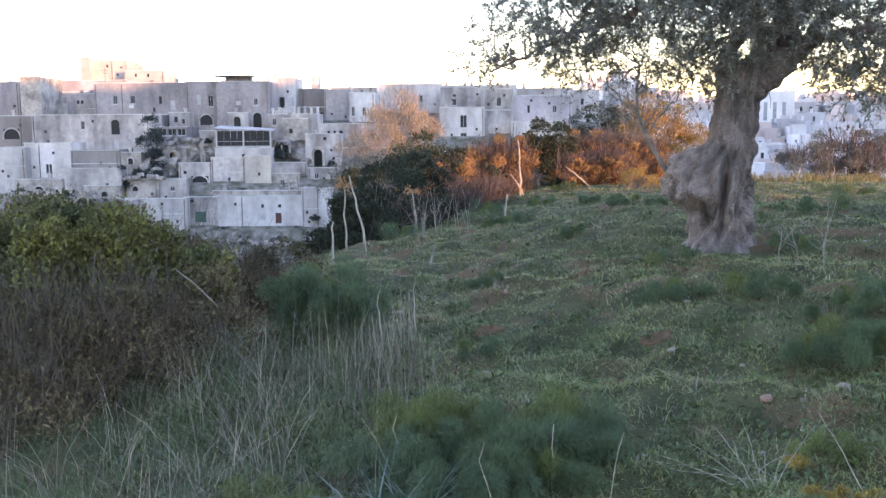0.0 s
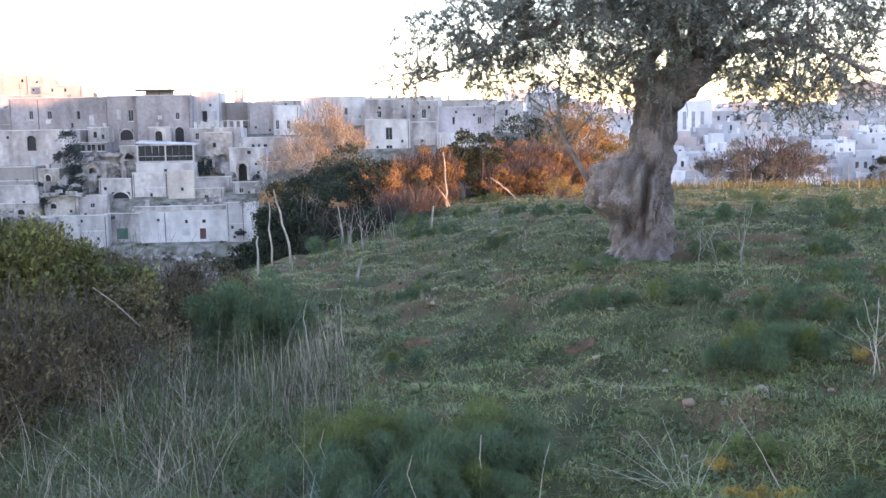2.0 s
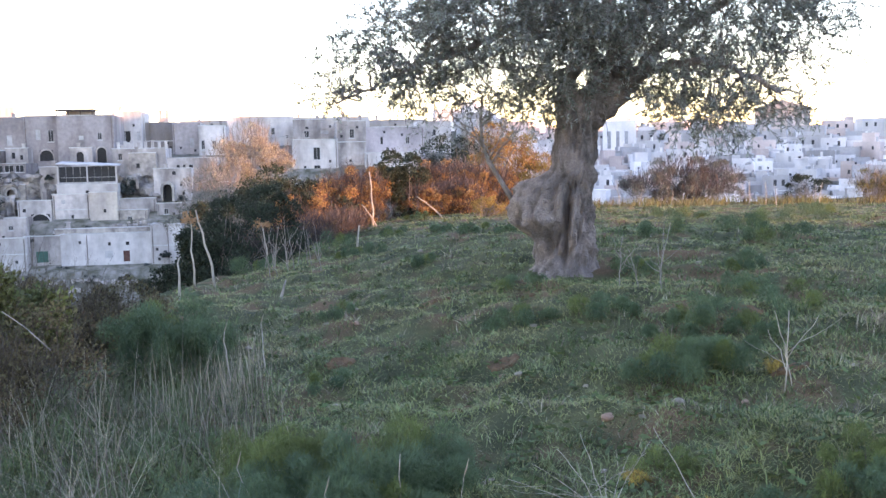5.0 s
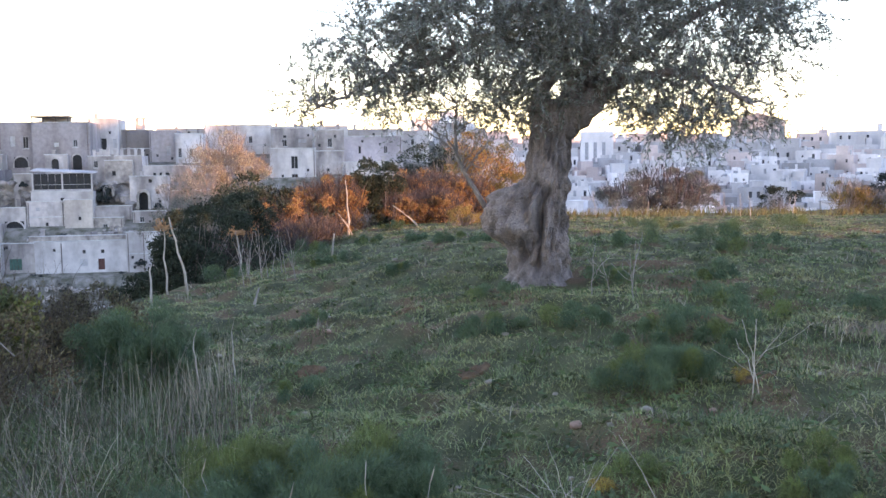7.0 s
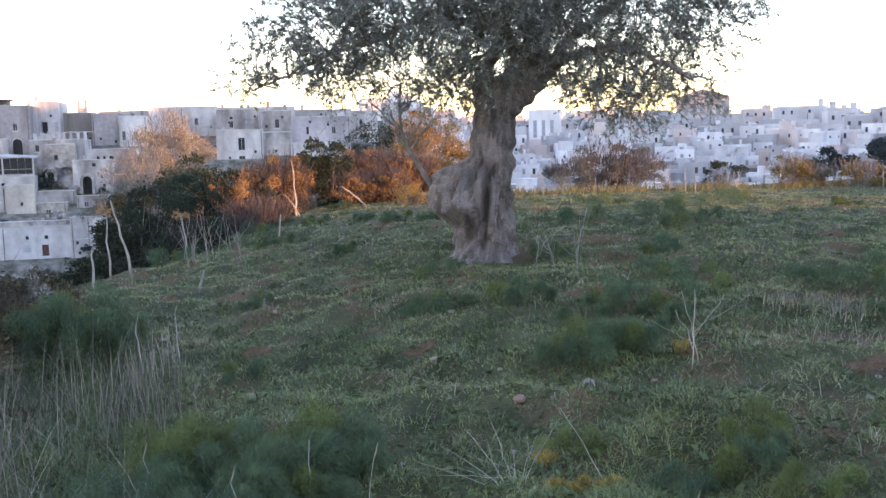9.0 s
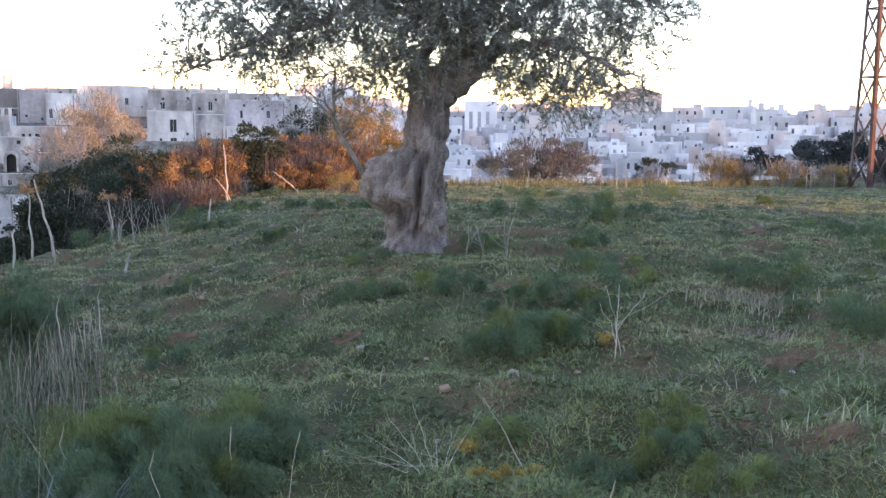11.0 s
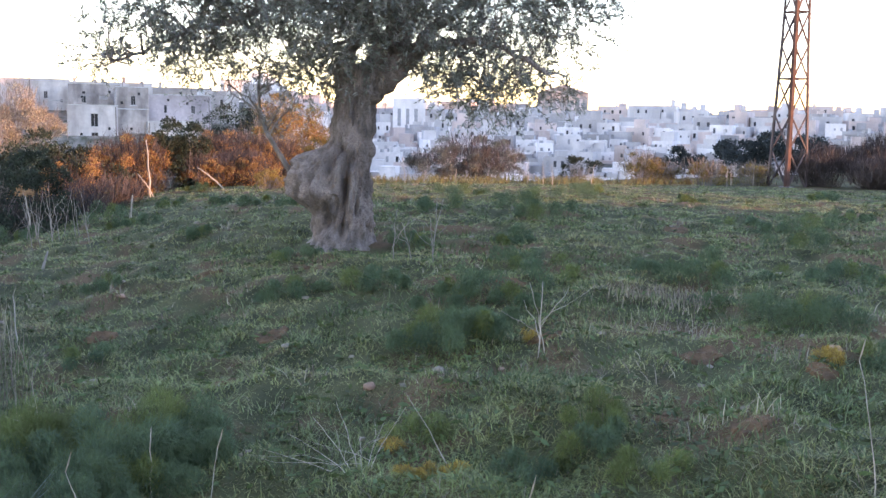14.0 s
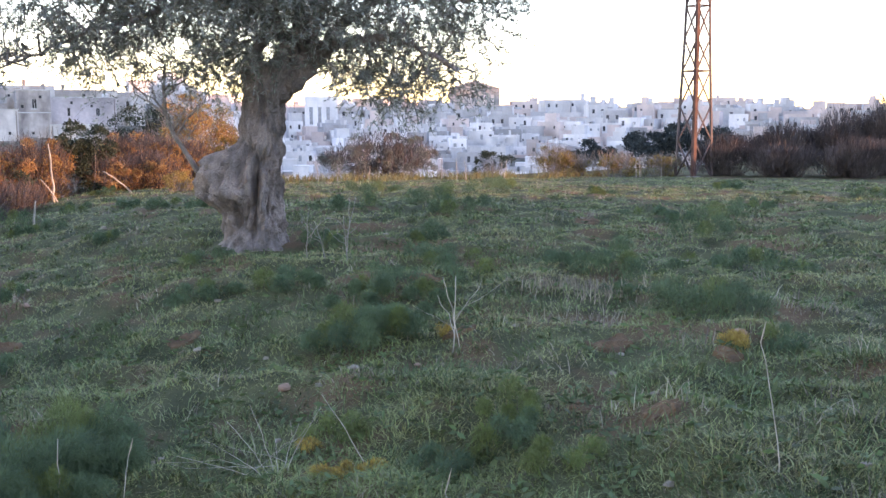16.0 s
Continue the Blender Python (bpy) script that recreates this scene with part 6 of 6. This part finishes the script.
def soil_patch(x, y, s, seed):
    """Crumbled earth: a low uneven patch with clods."""
    n, rings = 30, 7
    V = [(x, y, gz(x, y) + 0.012)]
    for j in range(1, rings + 1):
        ring = j / rings
        for i in range(n):
            a = 2 * math.pi * i / n
            q = s * ring * (1 + 0.5 * noise.noise((math.cos(a) * 1.7, math.sin(a) * 1.7, seed)) + 0.2 * noise.noise((math.cos(a) * 5, math.sin(a) * 5, seed)))
            px, py = x + math.cos(a) * q * 1.5, y + math.sin(a) * q
            V.append((px, py, gz(px, py) + (0.014 + 0.028 * noise.noise((px * 22, py * 22, seed)) if j < rings else -0.02)))
    F_ = [(0, 1 + i, 1 + (i + 1) % n) for i in range(n)]
    F_ += [(1 + j * n + i, 1 + (j + 1) * n + i, 1 + (j + 1) * n + (i + 1) % n, 1 + j * n + (i + 1) % n) for j in range(rings - 1) for i in range(n)]
    tagged(new("bare_soil", np_mesh("bare_soil", V, F_, M["soil"])), "patch of bare crumbly reddish soil in the grass", "soil", kind="structure")


for i, q in enumerate(SOIL):
    soil_patch(q[0], q[1], q[2] * 0.3, i)


def off_soil(x, y):
    ok = np.hypot(x - 2.66, y - 9.45) > 0.5
    for sx, sy, s in SOIL:
        ok &= np.hypot((x - sx) / 1.3, y - sy) > s * rng.uniform(0.05, 0.55, len(x))
    return ok


# ================= grass =================
def scatter(n, near, far, a0, a1, power=1.0):
    u = rng.uniform(0, 1, n)
    r = near * (far / near) ** (u ** power)
    a = np.radians(rng.uniform(a0, a1, n))
    return r * np.sin(a), r * np.cos(a), r


def clumpy(x, y, k=1.0):
    return 0.5 + 0.5 * np.sin(2.3 * k * x + 1.3 * np.sin(1.7 * k * y)) * np.sin(2.9 * k * y + 1.1 * np.sin(2.1 * k * x))


def blades(name, x, y, h, w, lean, material, label, segs=4):
    n = len(x)
    z = ground_z(x, y)
    a = rng.uniform(0, 2 * math.pi, n)
    base = np.stack([x, y, z - 0.01], 1)
    tipd = np.stack([np.cos(a), np.sin(a), np.zeros(n)], 1)
    s = np.linspace(0, 1, segs)[None, :, None]
    P = base[:, None] + np.array((0, 0, 1.0)) * (h[:, None, None] * (s - 0.25 * lean[:, None, None] * s * s)) + tipd[:, None] * (h * lean)[:, None, None] * s ** 1.7
    W = w[:, None] * np.interp(np.linspace(0, 1, segs), (0, 0.33, 0.67, 1), (1.0, 0.9, 0.6, 0.12))[None]
    side = np.stack([-np.sin(a), np.cos(a), np.zeros(n)], 1)
    ob = new(name, np_mesh(name, *ribbons(P, W, side), material))
    tagged(ob, label, "grass", kind="stuff")


def in_meadow(x, y):
    return (x > edge_x(y) - 0.6) & (y < 27.5 + 0.28 * x) & off_soil(x, y)


x, y, r_ = scatter(470000, 2.0, 34, -22, 53, 0.78)
k = in_meadow(x, y) & (rng.uniform(0, 1, len(x)) < 0.35 + 0.65 * clumpy(x, y, 1.3))
x, y, r_ = x[k], y[k], r_[k]
n = len(x)
h = rng.uniform(0.018, 0.048, n) * (0.6 + 0.8 * clumpy(x, y, 0.8))
blades("meadow_grass", x, y, h, 0.0013 + 0.00036 * r_, rng.uniform(0.5, 1.9, n), M["grass"], "short green meadow grass, uneven and tufted", 3)
x, y, r_ = scatter(30000, 2.0, 34, -22, 53, 0.6)
k = in_meadow(x, y) & (rng.uniform(0, 1, len(x)) < clumpy(x + 3, y, 0.9) ** 2)
x, y, r_ = x[k], y[k], r_[k]
n = len(x)
blades("dry_meadow_grass", x, y, rng.uniform(0.025, 0.075, n), 0.0008 + 0.0003 * r_, rng.uniform(0.4, 1.8, n), M["grass_dry"], "scattered pale dry grass blades", 3)
# tall dry grass on the flank, in loose bunches
nb, per = 115, 11
bx, by = rng.normal(-0.9, 0.5, nb), rng.uniform(2.6, 6.4, nb)
k = (bx < 0.0) & (bx > -2.3)
bx, by = np.repeat(bx[k], per), np.repeat(by[k], per)
n = len(bx)
x, y = bx + rng.normal(size=n) * 0.07, by + rng.normal(size=n) * 0.07
blades("tall_dry_grass", x, y, rng.uniform(0.18, 0.62, n), rng.uniform(0.0007, 0.0017, n), rng.uniform(0.1, 1.5, n), M["grass_dry"], "tall bleached dry grass on the slope")
n = 11000
x, y = rng.normal(-1.0, 0.7, n), rng.uniform(2.2, 7.0, n)
k = x < -0.1
x, y = x[k], y[k]
n = len(x)
blades("slope_grass", x, y, rng.uniform(0.08, 0.26, n), rng.uniform(0.0015, 0.003, n), rng.uniform(0.5, 1.6, n), M["grass_deep"], "long green grass on the slope")
n = 260
x, y = rng.normal(-0.40, 0.16, n), rng.normal(6.2, 0.6, n)
blades("dry_grass_clump", x, y, rng.uniform(0.2, 0.45, n), rng.uniform(0.0012, 0.0024, n), rng.uniform(0.1, 0.5, n), M["grass_dry"], "upright clump of dry pale grass")
n = 130
x, y = rng.normal(-0.15, 0.09, n), rng.normal(3.66, 0.08, n)
blades("strap_leaf_clump", x, y, rng.uniform(0.14, 0.38, n), rng.uniform(0.0025, 0.005, n), rng.uniform(0.5, 1.7, n), M["leek"], "grey-green arching strap-leaved clump")
# grass strip on the far edge, its yellow standing for the sun on it
n = 7000
x = rng.uniform(2.5, 24, n)
y = 25.7 + 0.19 * x + rng.normal(size=n) * 0.6
k = clumpy(x, y, 0.8) > 0.45
x, y = x[k], y[k]
n = len(x)
blades("yellow_edge_grass", x, y, rng.uniform(0.10, 0.34, n), rng.uniform(0.007, 0.014, n), rng.uniform(0.2, 0.9, n), M["grass_lit"], "far-edge meadow grass with the sun's yellow in its colour")
for gx, gy, m in ((3.7, 5.5, 260), (3.85, 5.15, 220), (3.3, 4.7, 120)):
    blades("pale_grass_tuft", rng.normal(gx, 0.16, m), rng.normal(gy, 0.10, m), rng.uniform(0.05, 0.14, m), rng.uniform(0.0015, 0.003, m), rng.uniform(0.1, 0.8, m), M["grass_dry"], "small pale dry grass tuft")


def tufts(name, n, per, near, far, h0, h1, w, material, label, k_off, spread=0.05):
    """Tussocks: many blades fanning out from each root."""
    x, y, r_ = scatter(n, near, far, -28, 54, 0.8)
    k = in_meadow(x, y) & (rng.uniform(0, 1, n) < clumpy(x + k_off, y - k_off, 0.7))
    x, y, r_ = x[k], y[k], r_[k]
    m = len(x)
    size = rng.uniform(0.6, 1.4, m)
    X = (x[:, None] + rng.normal(size=(m, per)) * spread * size[:, None]).reshape(-1)
    Y = (y[:, None] + rng.normal(size=(m, per)) * spread * size[:, None]).reshape(-1)
    S = np.repeat(size, per)
    Rr = np.repeat(r_, per)
    blades(name, X, Y, rng.uniform(h0, h1, m * per) * S, w + 0.00035 * Rr, rng.uniform(0.3, 1.5, m * per), material, label)


tufts("deep_green_tussocks", 5200, 24, 2.2, 32, 0.03, 0.085, 0.0014, M["grass_deep"], "dark green tussocks of meadow grass", 0.0, 0.06)
tufts("pale_green_tussocks", 3600, 20, 2.2, 32, 0.025, 0.075, 0.0013, M["grass_pale"], "pale green tussocks of meadow grass", 4.0, 0.05)
tufts("straw_tussocks", 420, 14, 2.4, 30, 0.04, 0.11, 0.0008, M["grass_dry"], "straw-coloured tussocks of dead grass", 9.0, 0.05)
# broad-leaved weeds flat on the ground
x, y, r_ = scatter(2600, 2.2, 20, -28, 54, 0.8)
k = in_meadow(x, y)
x, y, r_ = x[k], y[k], r_[k]
n = len(x) * 5
X, Y = np.repeat(x, 5) + rng.normal(size=n) * 0.03, np.repeat(y, 5) + rng.normal(size=n) * 0.03
al = unit(np.stack([rng.normal(size=n), rng.normal(size=n), np.abs(rng.normal(size=n)) * 0.3], 1))
ob = new("meadow_weeds", np_mesh("meadow_weeds", *leaves(np.stack([X, Y, ground_z(X, Y) + 0.03], 1), al, rng.uniform(0.03, 0.07, n), rng.uniform(0.012, 0.025, n)), M["grass_deep"]))
tagged(ob, "small broad-leaved weeds among the grass", "weeds", kind="stuff")
# scattered grit and pale pebbles
x, y, r_ = scatter(80, 2.4, 16, -20, 54, 0.9)
k = in_meadow(x, y)
pc = []
for a, b, c in zip(x[k], y[k], r_[k]):
    s = rng.uniform(0.005, 0.013) * (0.8 + c / 10)
    v, f = box(-s, s, -s * 0.8, s * 0.8, -s * 0.5, s * 0.5)
    v = v * (1 + 0.35 * rng.normal(size=v.shape)) + np.array((a, b, gz(a, b) + s * 0.8))
    pc.append((v, f))
ob = new("meadow_pebbles", np_mesh("meadow_pebbles", *merge(*pc), M["pebble"]))
tagged(ob, "scattered small pale pebbles in the grass", "pebbles", kind="stuff")
